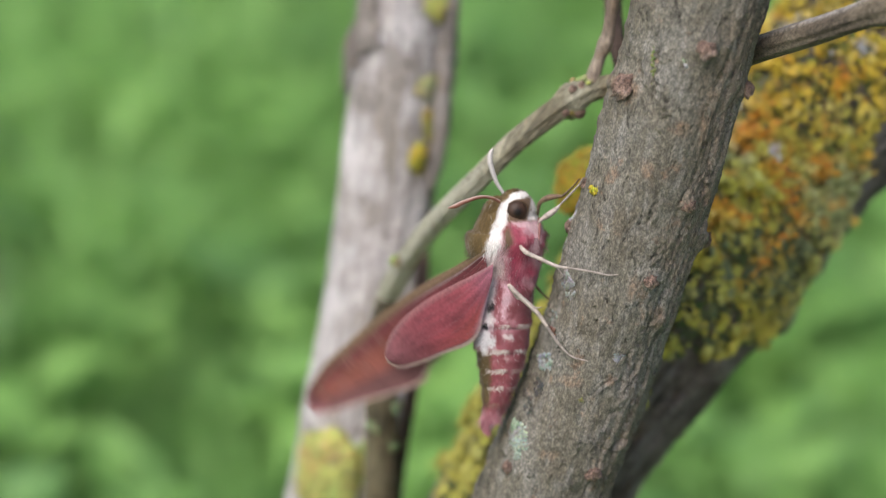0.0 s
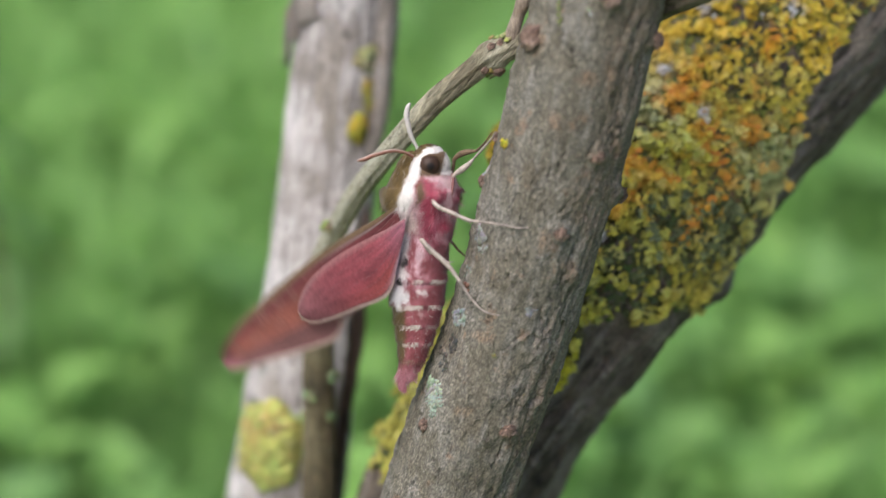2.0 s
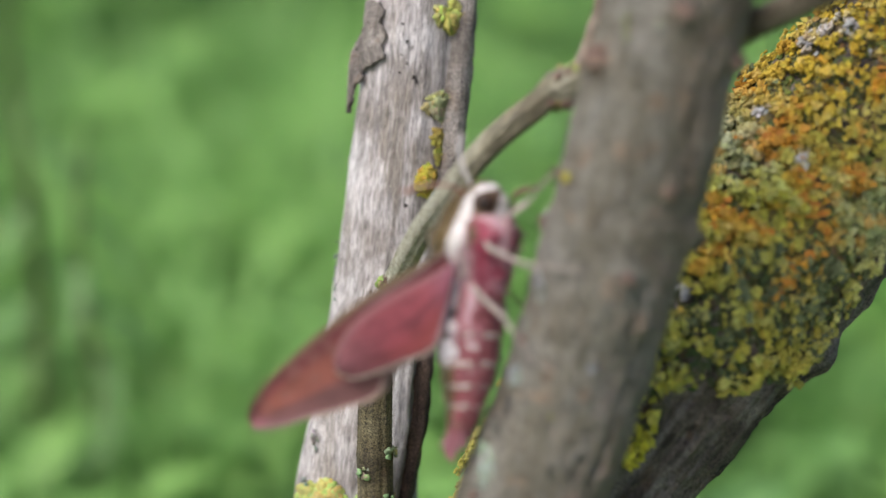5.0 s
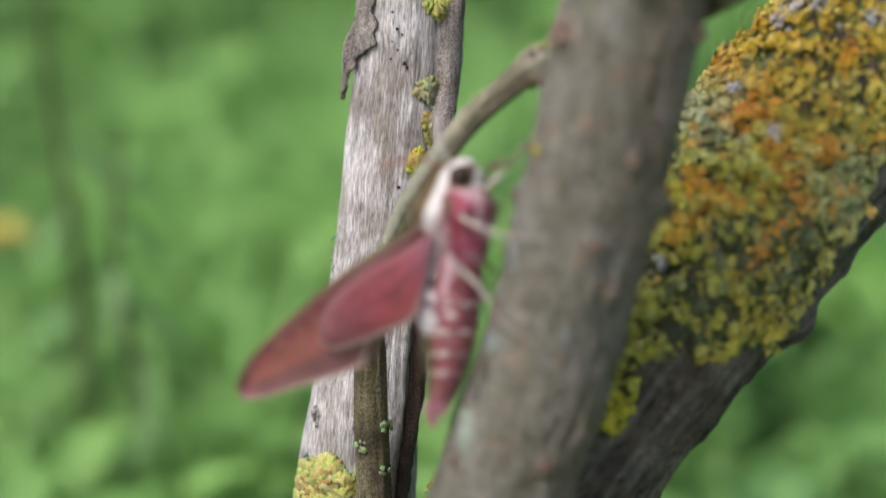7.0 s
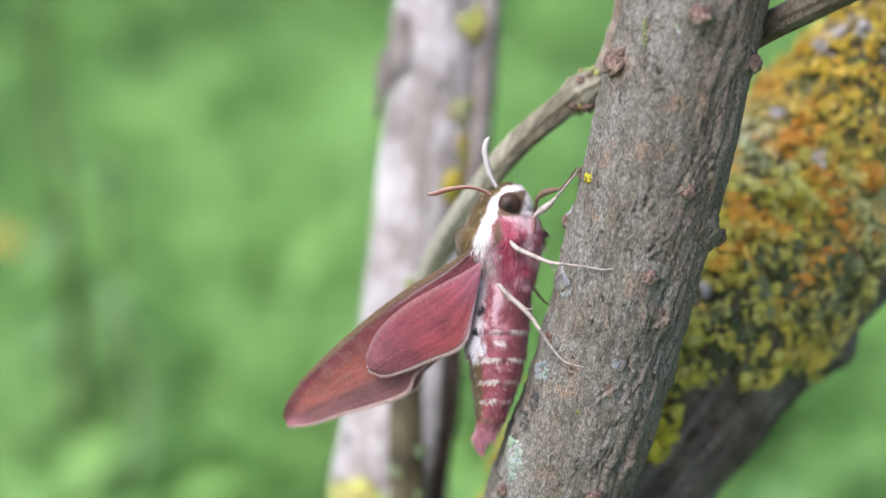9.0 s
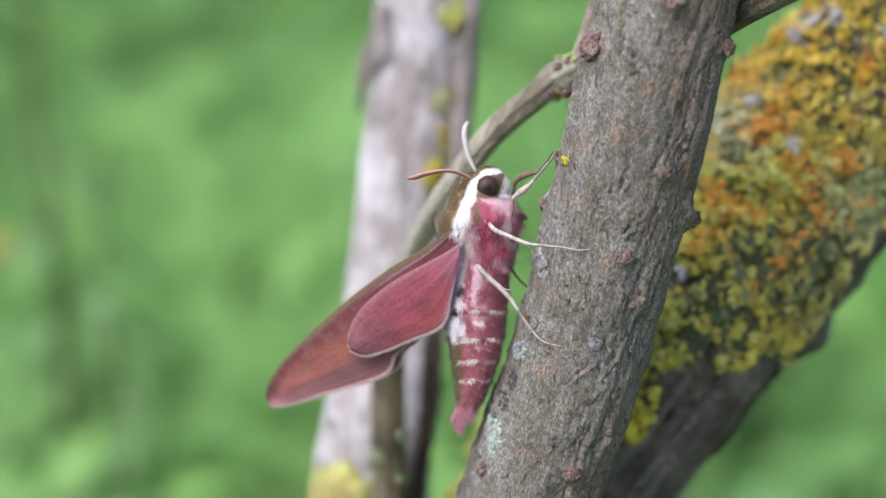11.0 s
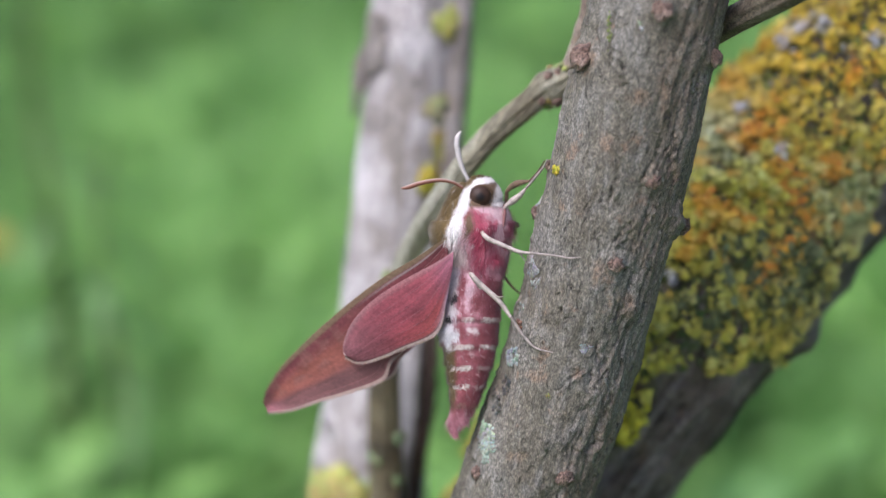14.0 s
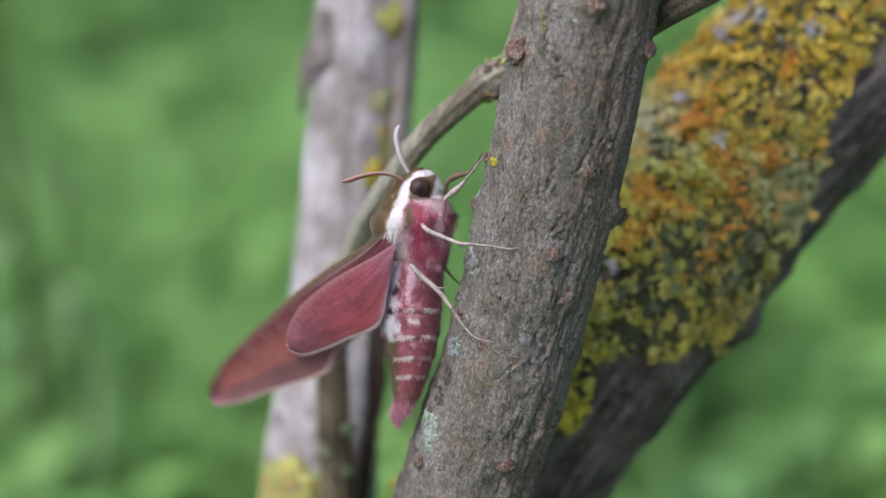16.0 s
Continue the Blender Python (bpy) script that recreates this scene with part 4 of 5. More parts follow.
def add_flakes(main):
    """Small loose flakes of bark, each lifted along one edge."""
    rnd = random.Random(17)
    for _ in range(110):
        x, z = rnd.uniform(8, 44), rnd.uniform(-38, 38)
        i, phi = MAIN.find(x, z)
        if not 0.12 < phi < 3.02:
            continue
        i0, wide, tall, lift = i, rnd.uniform(0.03, 0.11), rnd.randint(3, 11), rnd.uniform(0.08, 0.32)
        verts, faces, n, m = [], [], 7, 5
        slant = rnd.uniform(-0.12, 0.12)
        for thick in (0.0, 0.08):
            for a in range(n):
                t = a / (n - 1)
                for b in range(m):
                    u = b / (m - 1)
                    half = wide * math.sin(math.pi * (0.1 + 0.8 * t)) * (1 + 0.3 * fbm(t * 4 + x, u * 2, z, 2))
                    p, d = MAIN.point(clamp(int(i0 + tall * (t - 0.5)), 0, MAIN.n - 1), phi + slant * (t - 0.5) + half * (u - 0.5))
                    verts.append(tuple((p + d * (0.02 + thick + lift * u * u * math.sin(math.pi * t))) * MM))
        o = n * m
        for a in range(n - 1):
            for b in range(m - 1):
                c = a * m + b
                faces += [(c, c + m, c + m + 1, c + 1), (o + c, o + c + 1, o + c + m + 1, o + c + m)]
        rim = [b for b in range(m)] + [a * m + m - 1 for a in range(1, n)] + [(n - 1) * m + b for b in range(m - 2, -1, -1)] + [a * m for a in range(n - 2, 0, -1)]
        for c, d in zip(rim, rim[1:] + rim[:1]):
            faces.append((c, d, d + o, c + o))
        part("bark_flake", verts, faces, BARK_GREY, main)


def add_flap(pale):
    """A loose plate of old bark on the dead branch, broken away below on one side."""
    verts, faces, n, m = [], [], 44, 14
    for side in (0.0, 0.6):
        for i in range(n):
            t = i / (n - 1)
            z = 39 - 16.8 * t
            left = np.interp(z, (22, 25, 30, 31.5, 34, 37.4, 39), (-8.5, -8.4, -8.2, -7.9, -6.6, -5.4, -5.2)) + 0.12 * fbm(z * 1.1, 1, 0, 2)
            right = 0.35 * math.sin(1.9 * z) + np.interp(z, (22, 22.6, 25.2, 28.4, 29.2, 30.2, 33, 37.4, 39), (-6.9, -6.7, -6.4, -5.7, -4.3, -3.0, -2.5, -2.9, -3.0)) + 0.2 * fbm(z * 0.9, 5, 0, 2)
            for j in range(m):
                x = left + (right - left) * j / (m - 1)
                zz = z + 0.25 * fbm(x * 1.3, 2, 0, 2) * smooth(0.85, 1.0, t)
                k, phi = PALE.find(max(x, PALE.axis[PALE.find(0, zz)[0]][0] - 7.3), zz)
                p, d = PALE.point(k, phi)
                lift = 0.25 + side + 1.0 * smooth(0.45, 1.0, t) + 0.15 * fbm(x * 0.6, zz * 0.4, 2, 3)
                p = p + d * lift
                verts.append((min(x, p[0]) * MM, p[1] * MM, p[2] * MM))
    for i in range(n - 1):
        for j in range(m - 1):
            a = i * m + j
            faces += [(a, a + m, a + m + 1, a + 1), (a + n * m, a + n * m + 1, a + n * m + m + 1, a + n * m + m)]
    rim = [j for j in range(m)] + [i * m + m - 1 for i in range(1, n)] + [(n - 1) * m + j for j in range(m - 2, -1, -1)] + [i * m for i in range(n - 2, 0, -1)]
    for a, b in zip(rim, rim[1:] + rim[:1]):
        faces.append((a, b, b + n * m, a + n * m))
    part("bark_flap", verts, faces, BARK_OLD, pale, "curled loose plate of grey bark")


def build_shrub():
    main = MAIN.build("branch", BARK_GREY, shrub, "upright grey-brown branch with wrinkled bark", IN_SHRUB, main_stain)
    thick = LICHENED.build("branch", BARK_DARK, shrub, "thick leaning branch with dark bark under lichen", IN_SHRUB, lambda s, i, phi, x, z: 0.85 * smooth(0.02, 0.3, fbm(phi * 9 + 0.04 * s.length[i], 3 * math.cos(phi), s.length[i] * 0.045, 2)))
    pale = PALE.build("branch", BARK_PALE, shrub, "dead branch of bleached bare wood", IN_SHRUB, pale_stain)
    stub = STUB.build("branch_stub", BARK_DARK, shrub, "short broken stub overgrown with golden lichen", IN_SHRUB)
    twig = TWIG.build("twig", BARK_TWIG, shrub, "thin curved grooved twig", IN_SHRUB, lambda s, i, phi, x, z: 0.9 * smooth(13, 3, x) + 0.5 * lump(x - 21.5, 1.0, 2.0))
    stem = STEM.build("stem", BARK_STEM, shrub, "slim dark warty stem", IN_SHRUB, lambda s, i, phi, x, z: 0.9 * wart(s, i, phi))
    # shade and the light along the top edge are painted into this piece
    SIDE_TWIG.build("twig", BARK_SIDE_SHADED, twig, "piece of the twig beyond the branch, coloured as shaded with a lit top edge", Matrix(), lambda s, i, phi, x, z: smooth(0.75, 0.95, -math.cos(phi)) * 0.8)
    v, f = tube(BRANCHLET, 40, 12)
    part("branchlet", v, f, BARK_SHOOT, twig, "short thin brown side shoot")
    v, f = tube(FAR_SHOOT, 40, 14)
    part("branchlet", v, f, BARK_RED, shrub, "dark shoot behind the upright branch", at=IN_SHRUB)
    for name, mat, label, rows in STRIPS:
        Stem(rows, 120, 20, strip_shape).build(name, mat, pale, label, Matrix())
    add_flap(pale)
    add_flakes(main)
    add_buds(main, twig)
    add_lichen(thick, pale, stem, stub, twig)
    add_crust(main)


# ---------------------------------------------------------------- moth
MOTH_AT = Vector((9.5, 10.5, 0.0)) * MM
moth = new("hawk_moth")
moth.matrix_basis = TILT @ Matrix.Translation(MOTH_AT)
tagged(moth, "pink and olive hawk moth clinging to the branch", "moth")

PINK, ROSE, MAROON, BROWN, WHITE = (0.29, 0.055, 0.088), (0.45, 0.235, 0.27), (0.20, 0.04, 0.05), (0.072, 0.047, 0.013), (0.60, 0.575, 0.55)


def local(x, z, y):
    return Vector((x, y, z)) * MM - MOTH_AT


def stripe_edges(z):
    """Both edges of the white stripe from the crown past the eye to the wing's root."""
    left = np.interp(z, (1.0, 3.2, 4.5, 6.0, 7.3, 9.1, 10.3, 10.7, 11.2), (6.5, 6.0, 6.6, 7.25, 8.0, 8.7, 10.1, 12.0, 13.5))
    return left, np.interp(z, (1.0, 3.2, 5.2, 6.3, 8.1, 9.1, 9.9, 10.2, 10.8), (7.5, 8.1, 8.4, 9.2, 9.4, 9.7, 11.4, 13.0, 14.5))


CROWN, LID, BLUSH, CRIMSON = (0.085, 0.054, 0.012), (0.10, 0.06, 0.03), (0.58, 0.40, 0.42), (0.36, 0.045, 0.085)


def thorax_colour(x, z, y):
    n = fbm(x * 0.9, y * 0.9, z * 0.35, 3)
    c = mix(PINK, ROSE, clamp(0.1 + 1.6 * n))
    tuft = fbm(x * 0.42 + 2, y * 0.3, z * 0.36 + 8, 2)
    c = mix(c, BLUSH, 0.8 * smooth(0.04, 0.24, tuft) * smooth(-3.5, 1.0, z))
    c = mix(c, (0.17, 0.025, 0.04), 0.55 * smooth(-0.14, -0.34, tuft))
    for sx, sz, rx, rz, tint, amount in ((10.7, 2.6, 1.3, 2.6, CRIMSON, 0.9), (13.4, 5.6, 1.6, 0.8, BLUSH, 0.9), (15.0, 3.6, 0.7, 1.0, CRIMSON, 0.7), (13.2, 2.6, 1.4, 0.7, BLUSH, 0.6), (7.7, -0.2, 1.2, 2.2, (0.60, 0.48, 0.46), 1.3),
                                         (13.0, -0.2, 1.2, 0.9, CRIMSON, 0.8), (12.4, -2.2, 2.0, 0.7, BLUSH, 0.6), (9.25, 4.6, 0.55, 1.5, LID, 1.4)):
        c = mix(c, tint, clamp((amount + n) * math.exp(-(((x - sx) / rx) ** 2) - ((z - sz) / rz) ** 2)))
    left, right = stripe_edges(z + 0.3 * n)
    if z > 0.2:
        if z > 6.4:
            # brown lid round the eye, then the white fringe before it
            c = mix(c, LID, smooth(6.4, 6.9, z))
            c = mix(c, WHITE, smooth(12.25, 12.65, x - 0.28 * (z - 7.0)) * smooth(6.5, 7.0, z + 0.1 * n))
        c = mix(c, WHITE, smooth(right + 0.2, right - 0.15, x) * (0.35 + 0.65 * smooth(1.4, 2.8, z + 0.6 * n)))
        c = mix(c, mix(CROWN, (0.14, 0.09, 0.03), clamp(0.25 + n)), smooth(left + 0.2, left - 0.15, x))
    return c


def abdomen_colour(x, z, y, q):
    n = fbm(x * 0.8, y * 0.8, z * 0.5, 3)
    c = mix((0.185, 0.046, 0.055), (0.29, 0.098, 0.118), clamp(0.35 + 1.4 * n))
    c = mix(c, (0.50, 0.31, 0.345), clamp(smooth(0.6, 0.0, abs(q + 0.15)) * smooth(-13, -4, z) * (0.45 + 1.8 * n)))
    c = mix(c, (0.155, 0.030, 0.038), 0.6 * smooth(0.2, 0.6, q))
    c = mix(c, (0.215, 0.052, 0.058), 0.5 * smooth(-8, -15, z))
    c = mix(c, (0.45, 0.35, 0.385), smooth(-0.40, -0.62, q + 0.1 * n) * smooth(-12.0, -9.5, z))
    c = mix(c, (0.086, 0.058, 0.017), smooth(-0.42, -0.66, q + 0.1 * n) * smooth(-11.6, -12.4, z) * smooth(-22, -19, z))
    c = mix(c, (0.40, 0.17, 0.20), 0.7 * smooth(-20.6, -21.4, z))
    for sx, sz, rx, rz, tint in ((6.4, -10.7, 1.3, 1.35, (0.60, 0.59, 0.60)), (7.2, -7.5, 0.6, 0.9, (0.56, 0.52, 0.52)), (7.4, -3.0, 0.9, 1.5, (0.54, 0.47, 0.47)), (9.2, -4.9, 0.5, 0.6, (0.42, 0.27, 0.30)),
                                 (7.4, -5.8, 0.50, 0.62, (0.010, 0.009, 0.010)), (6.45, -8.6, 0.58, 0.5, (0.010, 0.009, 0.010)), (9.7, -10.1, 0.6, 0.3, (0.55, 0.47, 0.45)), (9.3, -13.3, 0.5, 0.25, (0.36, 0.22, 0.22))):
        d = math.hypot((x - sx) / rx, (z - sz) / rz)
        if y < 11.5:
            c = mix(c, tint, smooth(1.35 + 1.2 * n, 0.5 + 0.9 * n, d))
    for k, z0 in enumerate(RINGS):
        d = abs(z - z0 + 0.25 * q * q - 0.15 * n)
        bar = smooth(0.30, 0.16, d)
        near = smooth(-0.80, -0.66, q) * smooth(0.22, 0.06, q) if k else smooth(-0.28, -0.14, q) * smooth(0.18, 0.04, q)
        far = smooth(0.30, 0.44, q) * smooth(0.97, 0.8, q) * (0.9 if k < 2 else 0.4)
        c = mix(c, (0.64, 0.59, 0.53) if k < 4 else (0.32, 0.22, 0.15), bar * max(near, far) * (0.95 if k < 4 else 0.6))
    return c


RINGS = (-8.5, -12.2, -15.1, -17.7, -20.2)
THORAX = [(10.3, -4.6, 10.6, 2.4), (10.45, -2.4, 10.6, 3.6), (10.6, -0.55, 10.5, 4.0), (10.5, 0.9, 10.5, 4.55), (10.2, 2.4, 10.5, 5.4), (9.85, 3.9, 10.5, 5.95), (9.8, 5.4, 10.5, 5.25), (9.5, 6.9, 10.4, 4.3), (9.2, 8.2, 10.4, 3.25), (8.9, 9.0, 10.4, 2.5), (8.8, 9.6, 10.4, 1.5), (8.8, 10.0, 10.4, 0.5)]
ABDOMEN = [(6.85, -24.0, 10.6, 0.25), (7.35, -22.7, 10.6, 0.85), (8.2, -20.8, 10.6, 1.6), (8.7, -18.4, 10.6, 2.35), (9.1, -15.4, 10.6, 3.1), (9.3, -12.4, 10.6, 3.75), (9.3, -9.5, 10.6, 4.15), (9.4, -7.2, 10.6, 4.2), (9.6, -5.0, 10.6, 4.2), (9.9, -2.8, 10.6, 3.9), (10.2, -1.0, 10.6, 3.0)]


def furry_body(name, rows, n, around, colour, shape, parent, label, depth=0.88):
    s = Stem(rows, n, around, shape)
    verts, tints, faces, spots = [], [], [], []
    for i in range(n):
        for j in range(around):
            phi = 2 * math.pi * j / around
            p, d = s.point(i, phi)
            p = np.array((p[0], s.axis[i][1] + depth * (p[1] - s.axis[i][1]), p[2]))
            c = colour(p, math.cos(phi))
            verts.append(tuple(Vector(p) * MM - MOTH_AT))
            tints.append(c)
            spots.append((p, d, c))
    for i in range(n - 1):
        for j in range(around):
            k = (j + 1) % around
            faces.append((i * around + j, i * around + k, (i + 1) * around + k, (i + 1) * around + j))
    faces += [tuple(range(around)), tuple(range((n - 1) * around, n * around))[::-1]]
    return part(name, verts, faces, SCALES, parent, label, tints=tints), spots


def fur(name, spots, count, length, lift, parent, label, seed, keep=lambda p: True, pale=0.0, spread=0.3):
    """Fine hairs that lie back along the body."""
    rnd = random.Random(seed)
    verts, faces, tints = [], [], []
    done = 0
    while done < count:
        p, d, c = spots[rnd.randrange(len(spots))]
        if d[1] > 0.45 or not keep(p):
            done += 0.02
            continue
        done += 1
        size = length * rnd.uniform(0.6, 1.3)
        flow = fbm(p[0] * 0.55, p[1] * 0.4, p[2] * 0.5, 2)
        way = Vector((rnd.uniform(-0.2, 0.2) + 1.3 * flow, rnd.uniform(-0.2, 0.2), -1)) + Vector(d) * (lift + rnd.uniform(-0.1, 0.25) + 0.5 * max(0.0, flow))
        way.normalize()
        side = way.cross(Vector(d)).normalized() * 0.032 * (0.7 + rnd.random())
        q = Vector(p) + Vector((rnd.uniform(-0.25, 0.25), 0, rnd.uniform(-0.25, 0.25))) - Vector(d) * 0.05
        k = len(verts)
        mid = q + way * size * 0.55 + Vector(d) * 0.02
        tip = q + way * size - Vector(d) * 0.05
        verts += [tuple(a * MM - MOTH_AT) for a in (q - side, q + side, mid + side * 0.8, mid - side * 0.8, tip)]
        faces += [(k, k + 1, k + 2, k + 3), (k + 3, k + 2, k + 4)]
        tone = rnd.uniform(1 - 1.4 * spread, 1 + spread)
        c = mix(c, WHITE, rnd.uniform(0.2, 0.5)) if rnd.random() < pale else c
        tints += [tuple(min(0.85, v * tone) for v in c)] * 5
    ob = part(name, verts, faces, SCALES, parent, label, tints=tints)
    return tagged(ob, kind="stuff")


def build_body():
    def thorax_shape(s, i, phi):
        p = s.axis[i]
        # chest bulges towards the branch
        return 0.22 * fbm(phi * 2.5, math.cos(phi), p[2] * 0.25, 3) + 0.12 * fbm(phi * 9, 3 * math.cos(phi), p[2] * 0.5, 2)

    def abdomen_shape(s, i, phi):
        z = s.axis[i][2]
        out = 0.06 * fbm(phi * 6, 2 * math.cos(phi), z * 0.6, 2)
        for z0 in RINGS:
            out += 0.12 * math.exp(-(((z - z0 - 0.25) / 0.5) ** 2)) - 0.20 * math.exp(-(((z - z0 + 0.42) / 0.28) ** 2))
        return out * min(1.0, s.r[i] / 2)

    thorax, spots = furry_body("thorax", THORAX, 90, 96, lambda p, q: thorax_colour(p[0], p[2], p[1]), thorax_shape, moth, "furry pink chest with a white side stripe")
    fur("fur", spots, 14000, 1.0, 0.12, thorax, "soft pink and white hairs", 1, pale=0.04, spread=0.22)
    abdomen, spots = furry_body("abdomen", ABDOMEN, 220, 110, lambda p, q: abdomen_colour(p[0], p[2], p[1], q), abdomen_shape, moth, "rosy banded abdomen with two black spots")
    fur("fur", spots, 17000, 0.5, 0.1, abdomen, "short flat rosy hairs", 2, pale=0.04, spread=0.24)
    fur("fur", [a for a in spots if a[0][0] < 7.6 and -11.8 < a[0][2] < -2.5 and math.hypot(a[0][0] - 7.4, a[0][2] + 5.8) > 0.9 and math.hypot(a[0][0] - 6.45, a[0][2] + 8.6) > 0.9], 2600, 0.85, 0.25, abdomen, "whitish fluff beside the wing", 6, pale=0.35, spread=0.2)
    fur("fur", [a for a in spots if a[0][2] < -20.6], 900, 1.3, 0.1, abdomen, "thin tuft at the tail", 4, pale=0.1, spread=0.2)
    head, spots = furry_body("head", [(10.4, 5.4, 10.2, 1.6), (10.6, 6.2, 10.1, 2.6), (10.75, 7.6, 10.0, 3.2), (10.75, 8.8, 10.0, 3.05), (10.6, 9.9, 10.0, 2.3), (10.4, 10.6, 10.0, 1.3), (10.3, 10.95, 10.0, 0.4)], 50, 72, lambda p, q: thorax_colour(p[0], p[2], p[1]), lambda s, i, phi: 0.05 * fbm(phi * 4, 1, i * 0.1, 2), moth, "small round head with white fringe round the eye")
    fur("fur", spots, 4500, 0.42, 0.14, head, "short white and brown hairs", 3, lambda p: math.hypot((p[0] - 10.9) / 1.6, (p[2] - 8.1) / 1.6) > 1, spread=0.2)
    # eye: a faceted dome
    verts, faces, n, m = [], [], 12, 28
    for i in range(n):
        t = 0.5 * math.pi * i / (n - 1)
        for j in range(m):
            a = 2 * math.pi * j / m
            verts.append(tuple(local(10.9 + 1.5 * math.cos(t) * math.cos(a), 8.15 + 1.5 * math.cos(t) * math.sin(a), 7.6 - 1.3 * math.sin(t))))
    for i in range(n - 1):
        faces += [(i * m + j, i * m + (j + 1) % m, i * m + m + (j + 1) % m, i * m + m + j) for j in range(m)]
    eye = part("eye", verts, faces, EYE, head, "large dark brown compound eye")
    # brown lid over the eye
    v, f = tube([(9.6, 9.1, 7.5, 0.08), (10.6, 9.6, 7.35, 0.16), (11.7, 9.5, 7.4, 0.22), (12.4, 8.8, 7.6, 0.2), (12.45, 7.8, 7.8, 0.08)], 24, 10)
    part("eye_lid", [tuple(Vector(a) - MOTH_AT) for a in v], f, LEG, head, "brown fringe above the eye", tints=[(0.085, 0.05, 0.025)] * len(v))
    # coiled tongue sheath and palp
    v, f = tube([(14.1, 7.0, 8.2, 0.12), (14.2, 6.2, 7.4, 0.2), (14.1, 5.0, 6.9, 0.22), (13.95, 3.9, 6.5, 0.08)], 24, 10)
    part("palp", [tuple(Vector(a) - MOTH_AT) for a in v], f, LEG, head, "brown-pink palp", tints=[(0.16, 0.065, 0.06)] * len(v))


ANTENNA_A, ANTENNA_B = (8.5, 9.5, 8.4), (9.2, 10.6, 10.0)


def antenna(rows, root, tint, edge, label):
    s = Stem(rows, 44, 12, lambda s, i, phi: 0.05 * math.sin(i * 1.9) * s.r[i])
    verts, tints = [], []
    for i in range(44):
        for j in range(12):
            phi = 2 * math.pi * j / 12
            p, d = s.point(i, phi)
            verts.append(tuple((Vector(p) - Vector((root[0], root[2], root[1]))) * MM))
            tints.append(mix(tint, edge, smooth(0.2, 0.8, d[2] + 0.3 * d[0])))
    faces = [(i * 12 + j, i * 12 + (j + 1) % 12, i * 12 + 12 + (j + 1) % 12, i * 12 + 12 + j) for i in range(43) for j in range(12)]
    faces += [tuple(range(12)), tuple(range(43 * 12, 44 * 12))[::-1]]
    return part("antenna", verts, faces, LEG, moth, label, tints=tints, at=Matrix.Translation(local(*root)))


def build_antennae():
    a = antenna([(8.5, 9.4, 8.4, 0.2), (7.2, 10.1, 8.0, 0.22), (5.2, 10.45, 7.4, 0.26), (2.6, 10.05, 6.8, 0.31), (1.2, 9.6, 6.6, 0.32), (0.1, 9.45, 6.5, 0.12)], ANTENNA_A, (0.20, 0.075, 0.045), (0.36, 0.26, 0.22), "reddish-brown club-shaped antenna")
    b = antenna([(9.3, 10.5, 10.0, 0.22), (8.7, 11.6, 9.9, 0.27), (8.2, 12.9, 9.8, 0.33), (7.75, 15.1, 9.6, 0.38), (7.9, 16.4, 9.5, 0.34), (8.3, 17.1, 9.4, 0.14)], ANTENNA_B, (0.45, 0.42, 0.40), (0.62, 0.60, 0.58), "white club-shaped antenna")
    return a, b


def leg(split, joints, tint, label, spur=None):
    """A leg: thigh and shin in one, the foot from joint split on, and a spur."""
    rnd = random.Random(len(joints) * 7 + int(joints[0][0] * 10))

    def piece(name, rows, parent, text, shade, n):
        v, f = tube(rows, n, 10)
        tints = []
        for k in range(len(v)):
            t = (k // 10) / n
            tone = shade * (1 - 0.25 * (math.sin(25 * t) > 0.7)) * rnd.uniform(0.8, 1.15)
            tints.append(tuple(c * tone for c in tint))
        return part(name, [tuple(Vector(a) - MOTH_AT) for a in v], f, LEG, parent, text, tints=tints)

    ob = piece("leg", joints[: split + 1], moth, label, 1.0, 36)
    piece("foot", joints[split:], ob, "thin jointed foot hooked into the bark", 0.7, 28)
    if spur:
        piece("spur", spur, ob, "", 0.9, 10)


